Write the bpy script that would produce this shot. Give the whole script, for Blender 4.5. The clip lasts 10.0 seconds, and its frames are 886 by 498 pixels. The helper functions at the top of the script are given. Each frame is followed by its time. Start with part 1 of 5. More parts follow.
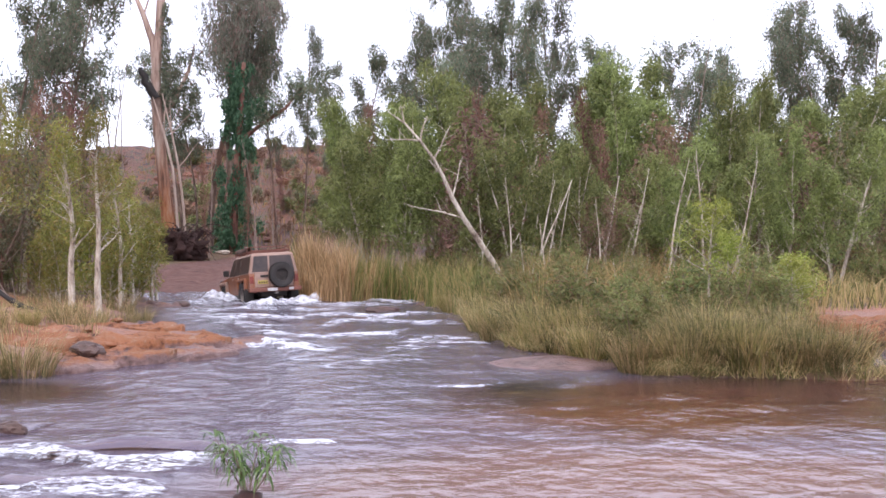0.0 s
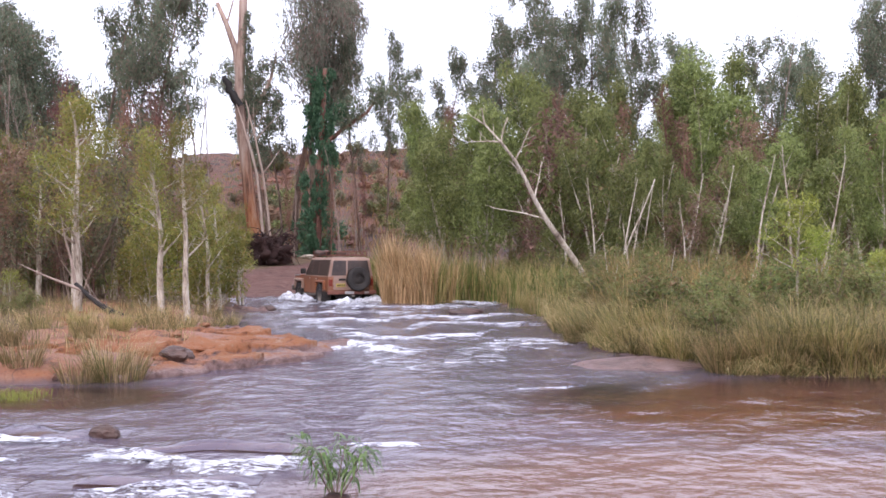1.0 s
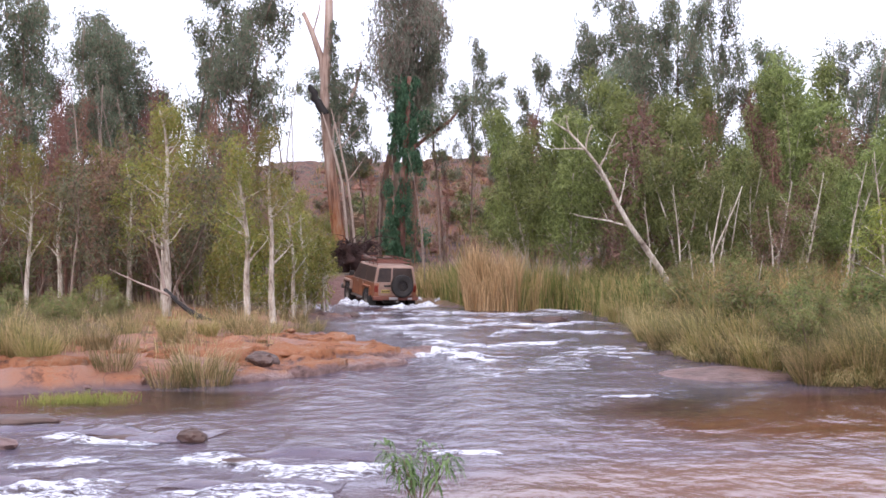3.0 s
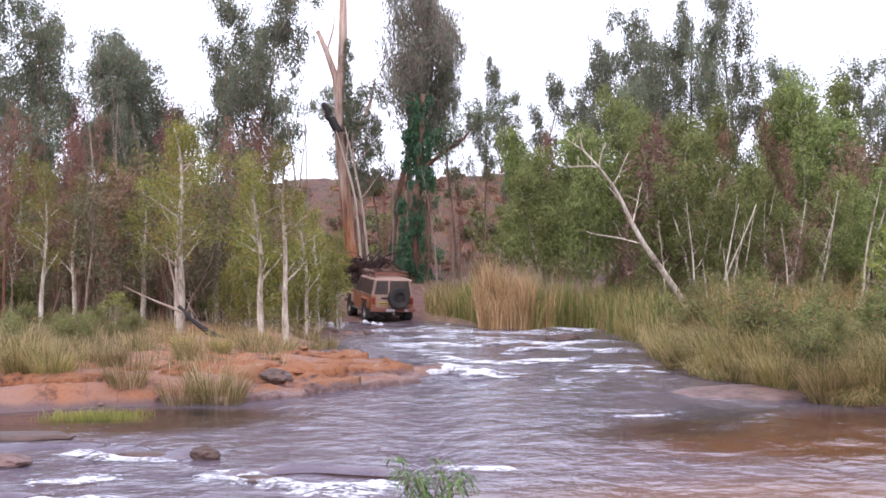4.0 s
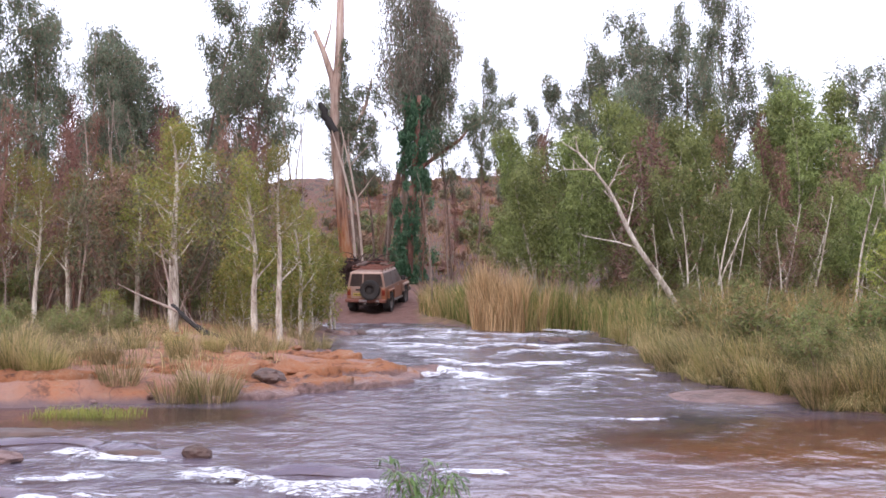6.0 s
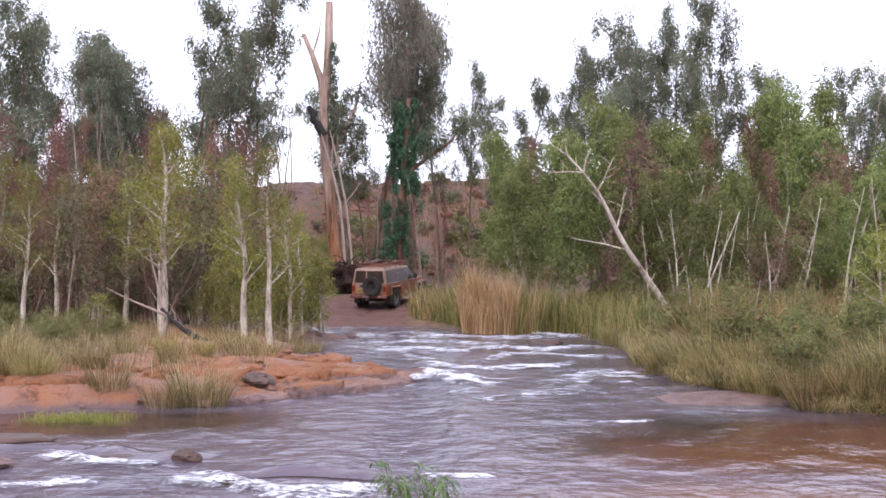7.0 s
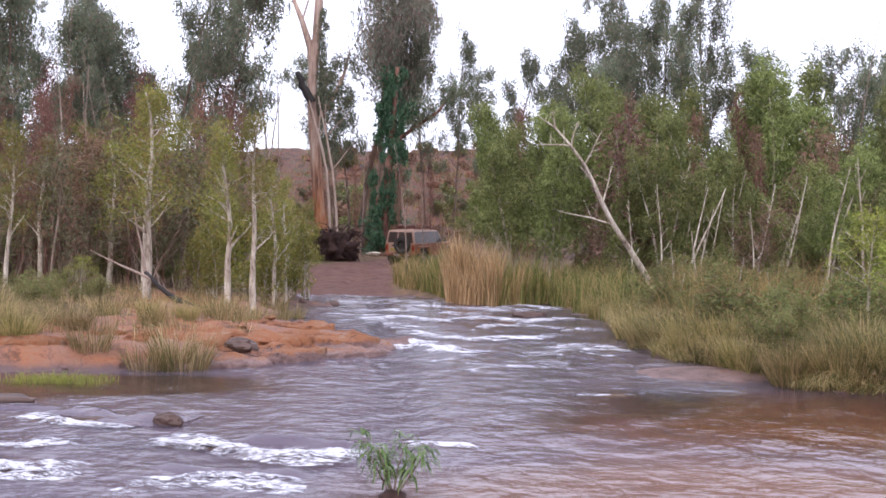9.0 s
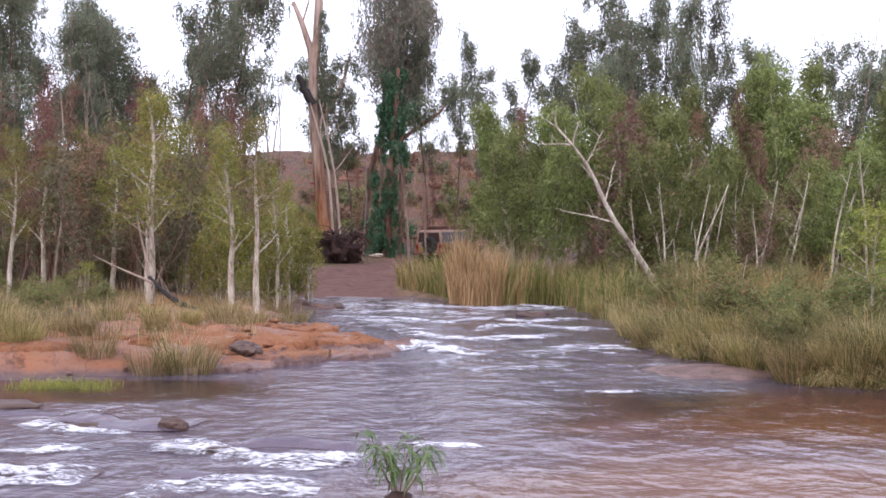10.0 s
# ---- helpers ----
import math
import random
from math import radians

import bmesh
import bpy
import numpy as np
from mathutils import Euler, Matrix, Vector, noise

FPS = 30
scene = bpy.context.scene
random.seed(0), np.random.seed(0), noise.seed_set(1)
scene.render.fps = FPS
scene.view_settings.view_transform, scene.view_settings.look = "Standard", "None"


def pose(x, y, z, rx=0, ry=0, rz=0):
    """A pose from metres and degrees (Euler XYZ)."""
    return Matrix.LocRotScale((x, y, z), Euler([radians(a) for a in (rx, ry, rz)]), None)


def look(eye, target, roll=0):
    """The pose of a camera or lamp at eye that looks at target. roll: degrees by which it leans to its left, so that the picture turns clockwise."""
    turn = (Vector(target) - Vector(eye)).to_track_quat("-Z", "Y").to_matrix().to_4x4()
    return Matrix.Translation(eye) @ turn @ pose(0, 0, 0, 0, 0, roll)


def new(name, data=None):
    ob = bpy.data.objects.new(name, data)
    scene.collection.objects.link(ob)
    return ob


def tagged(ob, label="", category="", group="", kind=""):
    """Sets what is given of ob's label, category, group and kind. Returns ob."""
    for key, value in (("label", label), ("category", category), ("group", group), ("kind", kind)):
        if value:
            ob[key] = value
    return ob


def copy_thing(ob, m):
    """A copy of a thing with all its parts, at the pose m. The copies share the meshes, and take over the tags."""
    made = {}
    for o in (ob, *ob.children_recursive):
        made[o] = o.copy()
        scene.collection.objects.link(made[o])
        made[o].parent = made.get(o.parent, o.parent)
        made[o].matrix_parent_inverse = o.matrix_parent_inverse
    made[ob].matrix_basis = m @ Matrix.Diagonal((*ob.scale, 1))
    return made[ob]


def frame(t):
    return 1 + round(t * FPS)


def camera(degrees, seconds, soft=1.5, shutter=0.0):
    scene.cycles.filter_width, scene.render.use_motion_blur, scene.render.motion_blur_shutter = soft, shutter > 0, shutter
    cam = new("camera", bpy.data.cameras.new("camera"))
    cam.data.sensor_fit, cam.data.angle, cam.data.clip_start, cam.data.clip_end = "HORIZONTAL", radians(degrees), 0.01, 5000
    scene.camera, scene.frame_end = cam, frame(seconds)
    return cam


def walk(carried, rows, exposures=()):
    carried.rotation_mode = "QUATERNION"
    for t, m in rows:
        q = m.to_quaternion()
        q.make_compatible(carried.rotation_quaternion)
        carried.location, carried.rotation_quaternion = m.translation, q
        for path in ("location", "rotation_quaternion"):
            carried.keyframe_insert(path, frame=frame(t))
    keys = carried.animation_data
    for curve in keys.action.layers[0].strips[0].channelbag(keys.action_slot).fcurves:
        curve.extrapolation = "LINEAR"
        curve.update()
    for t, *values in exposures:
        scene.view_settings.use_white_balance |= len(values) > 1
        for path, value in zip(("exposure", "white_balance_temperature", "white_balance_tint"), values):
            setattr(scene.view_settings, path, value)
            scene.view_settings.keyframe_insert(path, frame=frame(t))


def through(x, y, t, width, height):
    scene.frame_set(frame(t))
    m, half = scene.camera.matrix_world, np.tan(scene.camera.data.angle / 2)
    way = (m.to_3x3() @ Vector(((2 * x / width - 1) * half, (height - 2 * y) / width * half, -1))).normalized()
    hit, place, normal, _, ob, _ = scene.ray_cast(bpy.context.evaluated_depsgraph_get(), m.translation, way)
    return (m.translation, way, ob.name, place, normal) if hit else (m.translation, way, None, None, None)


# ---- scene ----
cam = camera(40.4, 10.0, soft=1.6)
EYE = Vector((0.0, 0.0, 2.5))


def aim(yaw, pitch, roll):
    y, p = radians(yaw), radians(pitch)
    way = Vector((-math.sin(y) * math.cos(p), math.cos(y) * math.cos(p), math.sin(p)))
    return look(EYE, EYE + way, -roll)


# a hand-held camera on the near bank: seconds, yaw, pitch, roll
TURNS = [(0.0, -8.47, -0.96, -0.09), (0.5, -7.16, -0.94, 0.30), (1.0, -4.55, -0.85, 0.80), (1.5, -1.85, -0.62, 1.17), (2.0, -1.61, -0.85, 0.49),
         (2.5, -1.09, -0.81, 0.51), (4.0, 0.04, 0.40, 0.58), (4.5, -0.03, 0.22, 0.14), (5.0, 0.11, -0.06, 0.29), (5.5, 0.0, 0.14, 0.0),
         (6.0, -0.22, 0.46, -0.08), (7.5, -0.81, 0.61, 0.21), (8.0, -0.13, -0.63, 0.13), (8.5, -0.42, -0.74, -0.64), (9.0, -1.42, -0.82, -1.22),
         (9.5, -1.80, -1.08, -0.70), (10.0, -1.28, -0.78, -0.48)]
walk(cam, [(t, aim(y, p, r)) for t, y, p, r in TURNS], exposures=[(0.0, 0.27, 6250, 16), (6.0, 0.27, 6250, 16), (7.5, 0.14, 6250, 16), (10.0, 0.11, 6250, 16)])

# ---- overcast sky and a weak, wide sun ----
world = bpy.data.worlds.new("world")
scene.world = world
world.use_nodes = True
wn, wl = world.node_tree.nodes, world.node_tree.links
wn.clear()
sky = wn.new("ShaderNodeTexSky")
sky.sky_type = "NISHITA"
sky.sun_disc = False
sky.sun_elevation, sky.sun_rotation = radians(38), radians(200)
sky.dust_density = 3.0
bg_sky, bg_cloud, add = wn.new("ShaderNodeBackground"), wn.new("ShaderNodeBackground"), wn.new("ShaderNodeAddShader")
bg_sky.inputs["Strength"].default_value = 0.03
bg_cloud.inputs["Color"].default_value = (0.865, 0.878, 1.0, 1)
bg_cloud.inputs["Strength"].default_value = 1.55
out = wn.new("ShaderNodeOutputWorld")
wl.new(sky.outputs[0], bg_sky.inputs["Color"])
wl.new(bg_sky.outputs[0], add.inputs[0])
wl.new(bg_cloud.outputs[0], add.inputs[1])
wl.new(add.outputs[0], out.inputs["Surface"])
sun = new("sun", bpy.data.lights.new("sun", "SUN"))
sun.data.energy, sun.data.angle, sun.data.color = 1.4, radians(25), (1.0, 0.93, 0.86)
sun.matrix_world = look((0, 0, 60), (14, 40, 0))

# ---- materials ----


def ramp(nt, fac, stops):
    r = nt.nodes.new("ShaderNodeValToRGB")
    while len(r.color_ramp.elements) < len(stops):
        r.color_ramp.elements.new(0.5)
    for e, (p, c) in zip(r.color_ramp.elements, stops):
        e.position, e.color = p, (*c, 1)
    nt.links.new(fac, r.inputs["Fac"])
    return r.outputs["Color"]


def noise_tex(nt, scale, detail=5.0, rough=0.6, coord="Object", stretch=None):
    tc = nt.nodes.new("ShaderNodeTexCoord")
    n = nt.nodes.new("ShaderNodeTexNoise")
    n.inputs["Scale"].default_value, n.inputs["Detail"].default_value, n.inputs["Roughness"].default_value = scale, detail, rough
    src = tc.outputs[coord]
    if stretch:
        mp = nt.nodes.new("ShaderNodeMapping")
        mp.inputs["Scale"].default_value = stretch
        nt.links.new(src, mp.inputs["Vector"])
        src = mp.outputs["Vector"]
    nt.links.new(src, n.inputs["Vector"])
    return n.outputs["Fac"]


def noise_colour(nt, scale):
    tc = nt.nodes.new("ShaderNodeTexCoord")
    n = nt.nodes.new("ShaderNodeTexNoise")
    n.inputs["Scale"].default_value = scale
    nt.links.new(tc.outputs["Object"], n.inputs["Vector"])
    return n.outputs["Color"]


def mixc(nt, fac, a, b, mode="MIX"):
    m = nt.nodes.new("ShaderNodeMix")
    m.data_type, m.blend_type = "RGBA", mode
    for sock, v in ((m.inputs[0], fac), (m.inputs[6], a), (m.inputs[7], b)):
        if isinstance(v, (int, float)):
            sock.default_value = v
        elif isinstance(v, tuple):
            sock.default_value = (*v, 1)
        else:
            nt.links.new(v, sock)
    return m.outputs[2]


def math_node(nt, op, a, b=0.5, clamp=False):
    m = nt.nodes.new("ShaderNodeMath")
    m.operation, m.use_clamp = op, clamp
    for sock, v in ((m.inputs[0], a), (m.inputs[1], b)):
        if isinstance(v, (int, float)):
            sock.default_value = v
        else:
            nt.links.new(v, sock)
    return m.outputs[0]


def material(name):
    m = bpy.data.materials.new(name)
    m.use_nodes = True
    nt = m.node_tree
    return m, nt, nt.nodes["Principled BSDF"]


def bump(nt, p, height, strength=0.5, dist=0.05):
    b = nt.nodes.new("ShaderNodeBump")
    b.inputs["Strength"].default_value, b.inputs["Distance"].default_value = strength, dist
    nt.links.new(height, b.inputs["Height"])
    nt.links.new(b.outputs[0], p.inputs["Normal"])


def surface(name, stops, scale, rough=0.8, relief=0.4, dist=0.03, metal=0.0, fine=6.0, stretch=None, dirt=None, dirt_amount=0.5):
    """Two scales of noise over a colour ramp, with fine relief."""
    m, nt, p = material(name)
    big, small = noise_tex(nt, scale, 4, stretch=stretch), noise_tex(nt, scale * fine, 6, stretch=stretch)
    fac = math_node(nt, "ADD", math_node(nt, "MULTIPLY", big, 0.6), math_node(nt, "MULTIPLY", small, 0.4))
    col = ramp(nt, fac, stops)
    if dirt:
        col = mixc(nt, ramp(nt, noise_tex(nt, scale * 2.3, 7, 0.7), [(0.45, (0, 0, 0)), (0.62, (dirt_amount,) * 3)]), col, dirt)
    nt.links.new(col, p.inputs["Base Color"])
    p.inputs["Roughness"].default_value, p.inputs["Metallic"].default_value = rough, metal
    bump(nt, p, fac, relief, dist)
    return m


def leaf_material(name, dark, light, dry=None, rough=0.6, through=0.42, vary=0.45, dryness=0.2):
    """Leaves vary one by one, and let some light through."""
    m, nt, p = material(name)
    geo, info = nt.nodes.new("ShaderNodeNewGeometry"), nt.nodes.new("ShaderNodeObjectInfo")
    isl = geo.outputs["Random Per Island"]
    patch = noise_tex(nt, 0.8, 3)
    fac = math_node(nt, "ADD", math_node(nt, "MULTIPLY", isl, vary), math_node(nt, "MULTIPLY", patch, 1 - vary))
    col = ramp(nt, fac, [(0.25, dark), (0.72, light)])
    if dry:
        pick = ramp(nt, math_node(nt, "FRACT", math_node(nt, "MULTIPLY", isl, 7.13)), [(0.94 - dryness, (0, 0, 0)), (1.06 - dryness if dryness > 0.06 else 1.0, (1, 1, 1))])
        col = mixc(nt, pick, col, dry)
    hue = nt.nodes.new("ShaderNodeHueSaturation")
    nt.links.new(col, hue.inputs["Color"])
    nt.links.new(math_node(nt, "ADD", math_node(nt, "MULTIPLY", info.outputs["Random"], 0.5), 0.75), hue.inputs["Value"])
    nt.links.new(math_node(nt, "ADD", math_node(nt, "MULTIPLY", info.outputs["Random"], 0.03), 0.485), hue.inputs["Hue"])
    nt.links.new(hue.outputs[0], p.inputs["Base Color"])
    p.inputs["Roughness"].default_value = rough
    tr, mx = nt.nodes.new("ShaderNodeBsdfTranslucent"), nt.nodes.new("ShaderNodeMixShader")
    nt.links.new(hue.outputs[0], tr.inputs["Color"])
    mx.inputs[0].default_value = through
    o = nt.nodes["Material Output"]
    nt.links.new(p.outputs[0], mx.inputs[1])
    nt.links.new(tr.outputs[0], mx.inputs[2])
    nt.links.new(mx.outputs[0], o.inputs["Surface"])
    return m


def ground_material():
    m, nt, p = material("ground_earth")
    at = nt.nodes.new("ShaderNodeAttribute")
    at.attribute_name = "zones"
    sep = nt.nodes.new("ShaderNodeSeparateColor")
    nt.links.new(at.outputs["Color"], sep.inputs[0])
    n1, n2, n3 = noise_tex(nt, 0.35, 5), noise_tex(nt, 2.2, 6, 0.65), noise_tex(nt, 14, 5, 0.7)
    both = math_node(nt, "ADD", math_node(nt, "MULTIPLY", n2, 0.6), math_node(nt, "MULTIPLY", n3, 0.4))
    litter = ramp(nt, both, [(0.34, (0.05, 0.032, 0.02)), (0.48, (0.17, 0.1, 0.055)), (0.66, (0.32, 0.2, 0.12))])
    litter = mixc(nt, ramp(nt, n1, [(0.42, (0, 0, 0)), (0.6, (0.6, 0.6, 0.6))]), litter, (0.085, 0.075, 0.035))
    rock = ramp(nt, both, [(0.36, (0.06, 0.025, 0.016)), (0.43, (0.2, 0.08, 0.04)), (0.5, (0.36, 0.14, 0.065)), (0.57, (0.3, 0.14, 0.075)), (0.66, (0.4, 0.23, 0.15))])
    geo = nt.nodes.new("ShaderNodeNewGeometry")
    xyz = nt.nodes.new("ShaderNodeSeparateXYZ")
    nt.links.new(geo.outputs["Position"], xyz.inputs[0])
    wet = ramp(nt, math_node(nt, "ADD", xyz.outputs["Z"], math_node(nt, "MULTIPLY", math_node(nt, "SUBTRACT", n2, 0.5), 0.3)), [(0.04, (1, 1, 1)), (0.16, (0, 0, 0))])
    crack = nt.nodes.new("ShaderNodeTexVoronoi")
    crack.feature = "DISTANCE_TO_EDGE"
    crack.inputs["Scale"].default_value = 1.1
    tcv = nt.nodes.new("ShaderNodeTexCoord")
    warp = nt.nodes.new("ShaderNodeVectorMath")
    nt.links.new(tcv.outputs["Object"], warp.inputs[0])
    nt.links.new(noise_colour(nt, 1.3), warp.inputs[1])
    nt.links.new(warp.outputs[0], crack.inputs["Vector"])
    gap = ramp(nt, crack.outputs["Distance"], [(0.0, (0.7, 0.7, 0.7)), (0.025, (0, 0, 0))])
    rock = mixc(nt, gap, rock, (0.09, 0.04, 0.028))
    rock = mixc(nt, ramp(nt, n1, [(0.42, (0, 0, 0)), (0.58, (0.8, 0.8, 0.8))]), rock, (0.3, 0.18, 0.145))
    sh = nt.nodes.new("ShaderNodeAttribute")
    sh.attribute_name = "shelf"
    rock = mixc(nt, wet, rock, mixc(nt, sh.outputs["Fac"], mixc(nt, n3, (0.1, 0.06, 0.06), (0.2, 0.13, 0.125)), mixc(nt, n2, (0.19, 0.095, 0.028), (0.46, 0.235, 0.08))))
    dirt = ramp(nt, both, [(0.36, (0.07, 0.032, 0.025)), (0.5, (0.15, 0.07, 0.055)), (0.66, (0.22, 0.12, 0.1))])
    n4, n5 = noise_tex(nt, 0.7, 6, 0.75), noise_tex(nt, 0.12, 4, 0.6)
    rough_hill = math_node(nt, "ADD", math_node(nt, "MULTIPLY", n4, 0.8), math_node(nt, "MULTIPLY", n5, 0.2))
    hill = ramp(nt, rough_hill, [(0.41, (0.015, 0.01, 0.008)), (0.455, (0.05, 0.026, 0.018)), (0.485, (0.2, 0.068, 0.036)), (0.51, (0.045, 0.026, 0.018)), (0.535, (0.15, 0.058, 0.034)), (0.57, (0.05, 0.052, 0.024))])

    def edge(ch):
        w = math_node(nt, "ADD", sep.outputs[ch], math_node(nt, "MULTIPLY", math_node(nt, "SUBTRACT", n2, 0.5), 0.9))
        return ramp(nt, w, [(0.42, (0, 0, 0)), (0.58, (1, 1, 1))])
    col = mixc(nt, edge("Blue"), litter, hill)
    col = mixc(nt, edge("Green"), col, dirt)
    col = mixc(nt, edge("Red"), col, rock)
    nt.links.new(col, p.inputs["Base Color"])
    p.inputs["Roughness"].default_value = 0.85
    bump(nt, p, both, 1.0, 0.16)
    return m


def water_material():
    """Murky red-brown water: gloss by Fresnel over a partly clear body."""
    m, nt, p = material("river_water")
    nt.nodes.remove(p)
    o = nt.nodes["Material Output"]
    gl, tr, di = nt.nodes.new("ShaderNodeBsdfGlossy"), nt.nodes.new("ShaderNodeBsdfTransparent"), nt.nodes.new("ShaderNodeBsdfDiffuse")
    tr.inputs["Color"].default_value = (0.85, 0.62, 0.42, 1)
    fr = nt.nodes.new("ShaderNodeFresnel")
    fr.inputs["IOR"].default_value = 1.36
    b = nt.nodes.new("ShaderNodeBump")
    swell, ripple, fine = noise_tex(nt, 1.0, 2, 0.45, stretch=(1.9, 1.5, 1)), noise_tex(nt, 1.0, 3, 0.55, stretch=(5.2, 4.6, 1)), noise_tex(nt, 1.0, 2, 0.5, stretch=(14.0, 12.0, 1))
    h = math_node(nt, "ADD", math_node(nt, "ADD", swell, math_node(nt, "MULTIPLY", ripple, 0.45)), math_node(nt, "MULTIPLY", fine, 0.1))
    nt.links.new(h, b.inputs["Height"])
    geo = nt.nodes.new("ShaderNodeNewGeometry")

    def around(x, y, kx, ky):
        """Distance from a spot, in units of its own reach across and ahead."""
        off, fit, ln = (nt.nodes.new("ShaderNodeVectorMath") for _ in range(3))
        off.operation, fit.operation, ln.operation = "SUBTRACT", "MULTIPLY", "LENGTH"
        off.inputs[1].default_value, fit.inputs[1].default_value = (x, y, 0), (1 / kx, 1 / ky, 0)
        nt.links.new(geo.outputs["Position"], off.inputs[0])
        nt.links.new(off.outputs[0], fit.inputs[0])
        nt.links.new(fit.outputs[0], ln.inputs[0])
        return ln.outputs["Value"]
    # chop is strong in the rapids and slight in the two clear pools
    patchy = noise_tex(nt, 0.35, 4, 0.6)
    wander = math_node(nt, "MULTIPLY", math_node(nt, "SUBTRACT", patchy, 0.5), 1.6)
    pools = math_node(nt, "MINIMUM", around(7.6, 16.6, 6.2, 3.6), around(-5.4, 18.9, 4.2, 1.7))
    murky = ramp(nt, math_node(nt, "ADD", pools, math_node(nt, "MULTIPLY", wander, 0.6)), [(0.62, (0, 0, 0)), (1.0, (1, 1, 1))])
    hold = math_node(nt, "ADD", math_node(nt, "MULTIPLY", murky, 0.26), math_node(nt, "MAXIMUM", math_node(nt, "ADD", math_node(nt, "MULTIPLY", wander, 0.5), 0.24), 0.16))
    nt.links.new(math_node(nt, "ADD", math_node(nt, "MULTIPLY", murky, 0.05), 0.05), gl.inputs["Roughness"])
    nt.links.new(hold, b.inputs["Strength"])
    b.inputs["Distance"].default_value = 0.13
    nt.links.new(b.outputs[0], gl.inputs["Normal"])
    # pink silt over the shelf below the near bank; slate sky reflection painted into the channel's diffuse colour
    silt = ramp(nt, math_node(nt, "ADD", around(3.2, 10.6, 4.6, 3.4), math_node(nt, "MULTIPLY", wander, 0.4)), [(0.6, (1, 1, 1)), (1.1, (0, 0, 0))])
    nt.links.new(mixc(nt, silt, (0.19, 0.165, 0.225), (0.3, 0.19, 0.175)), di.inputs["Color"])
    body, mx = nt.nodes.new("ShaderNodeMixShader"), nt.nodes.new("ShaderNodeMixShader")
    nt.links.new(math_node(nt, "ADD", math_node(nt, "MULTIPLY", murky, 0.45), 0.1), body.inputs[0])
    nt.links.new(tr.outputs[0], body.inputs[1])
    nt.links.new(di.outputs[0], body.inputs[2])
    nt.links.new(fr.outputs[0], mx.inputs[0])
    nt.links.new(body.outputs[0], mx.inputs[1])
    nt.links.new(gl.outputs[0], mx.inputs[2])
    nt.links.new(mx.outputs[0], o.inputs["Surface"])
    return m


def foam_material():
    """Broken white water: lacy, with holes."""
    m, nt, p = material("foam")
    p.inputs["Base Color"].default_value = (0.66, 0.67, 0.73, 1)
    p.inputs["Roughness"].default_value = 0.45
    at = nt.nodes.new("ShaderNodeAttribute")
    at.attribute_name = "cover"
    n = noise_tex(nt, 16.0, 6, 0.75, stretch=(0.5, 1.2, 1))
    lumps = math_node(nt, "MULTIPLY", math_node(nt, "SUBTRACT", noise_tex(nt, 2.2, 3, 0.55, stretch=(0.7, 1.4, 1)), 0.5), 3.0)
    lace = math_node(nt, "MULTIPLY", math_node(nt, "SUBTRACT", n, 0.5), 5.0)
    w = math_node(nt, "ADD", at.outputs["Fac"], math_node(nt, "ADD", lumps, lace))
    alpha = ramp(nt, w, [(0.12, (0, 0, 0)), (0.55, (0.4, 0.4, 0.4)), (1.0, (0.92, 0.92, 0.92))])
    nt.links.new(alpha, p.inputs["Alpha"])
    bump(nt, p, n, 0.35, 0.03)
    return m


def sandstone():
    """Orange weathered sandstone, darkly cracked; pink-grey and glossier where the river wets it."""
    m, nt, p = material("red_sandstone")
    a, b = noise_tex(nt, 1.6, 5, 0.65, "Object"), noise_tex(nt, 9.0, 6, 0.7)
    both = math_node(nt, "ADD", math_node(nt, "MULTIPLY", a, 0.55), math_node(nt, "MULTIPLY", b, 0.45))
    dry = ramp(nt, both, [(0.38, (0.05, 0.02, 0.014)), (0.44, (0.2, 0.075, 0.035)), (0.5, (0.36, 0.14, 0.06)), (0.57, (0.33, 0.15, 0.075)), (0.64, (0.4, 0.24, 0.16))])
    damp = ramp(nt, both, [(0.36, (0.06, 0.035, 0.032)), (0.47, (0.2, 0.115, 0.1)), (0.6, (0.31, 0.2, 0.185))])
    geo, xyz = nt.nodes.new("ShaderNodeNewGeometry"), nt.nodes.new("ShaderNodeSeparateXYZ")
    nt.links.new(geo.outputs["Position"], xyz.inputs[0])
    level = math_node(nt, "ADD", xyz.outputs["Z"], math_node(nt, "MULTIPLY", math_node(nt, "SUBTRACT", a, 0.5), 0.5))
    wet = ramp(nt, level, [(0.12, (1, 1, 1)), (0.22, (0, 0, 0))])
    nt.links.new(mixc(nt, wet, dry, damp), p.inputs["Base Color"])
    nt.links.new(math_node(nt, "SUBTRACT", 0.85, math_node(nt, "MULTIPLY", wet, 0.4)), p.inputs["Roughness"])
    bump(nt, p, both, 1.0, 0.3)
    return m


M_GROUND, M_WATER, M_FOAM = ground_material(), water_material(), foam_material()
M_PAPERBARK = surface("paperbark", [(0.36, (0.09, 0.06, 0.045)), (0.46, (0.34, 0.28, 0.22)), (0.6, (0.6, 0.54, 0.46))], 4.0, 0.85, 0.6, 0.02, stretch=(1, 1, 0.25))
M_GREYBARK = surface("grey_bark", [(0.36, (0.05, 0.033, 0.026)), (0.5, (0.17, 0.115, 0.085)), (0.64, (0.32, 0.25, 0.2))], 3.0, 0.9, 0.6, 0.02, stretch=(1, 1, 0.25))
M_PALEGUM = surface("pale_gum_bark", [(0.3, (0.2, 0.13, 0.1)), (0.5, (0.4, 0.3, 0.25)), (0.7, (0.55, 0.46, 0.4))], 0.7, 0.85, 0.6, 0.04, stretch=(1, 1, 0.3))


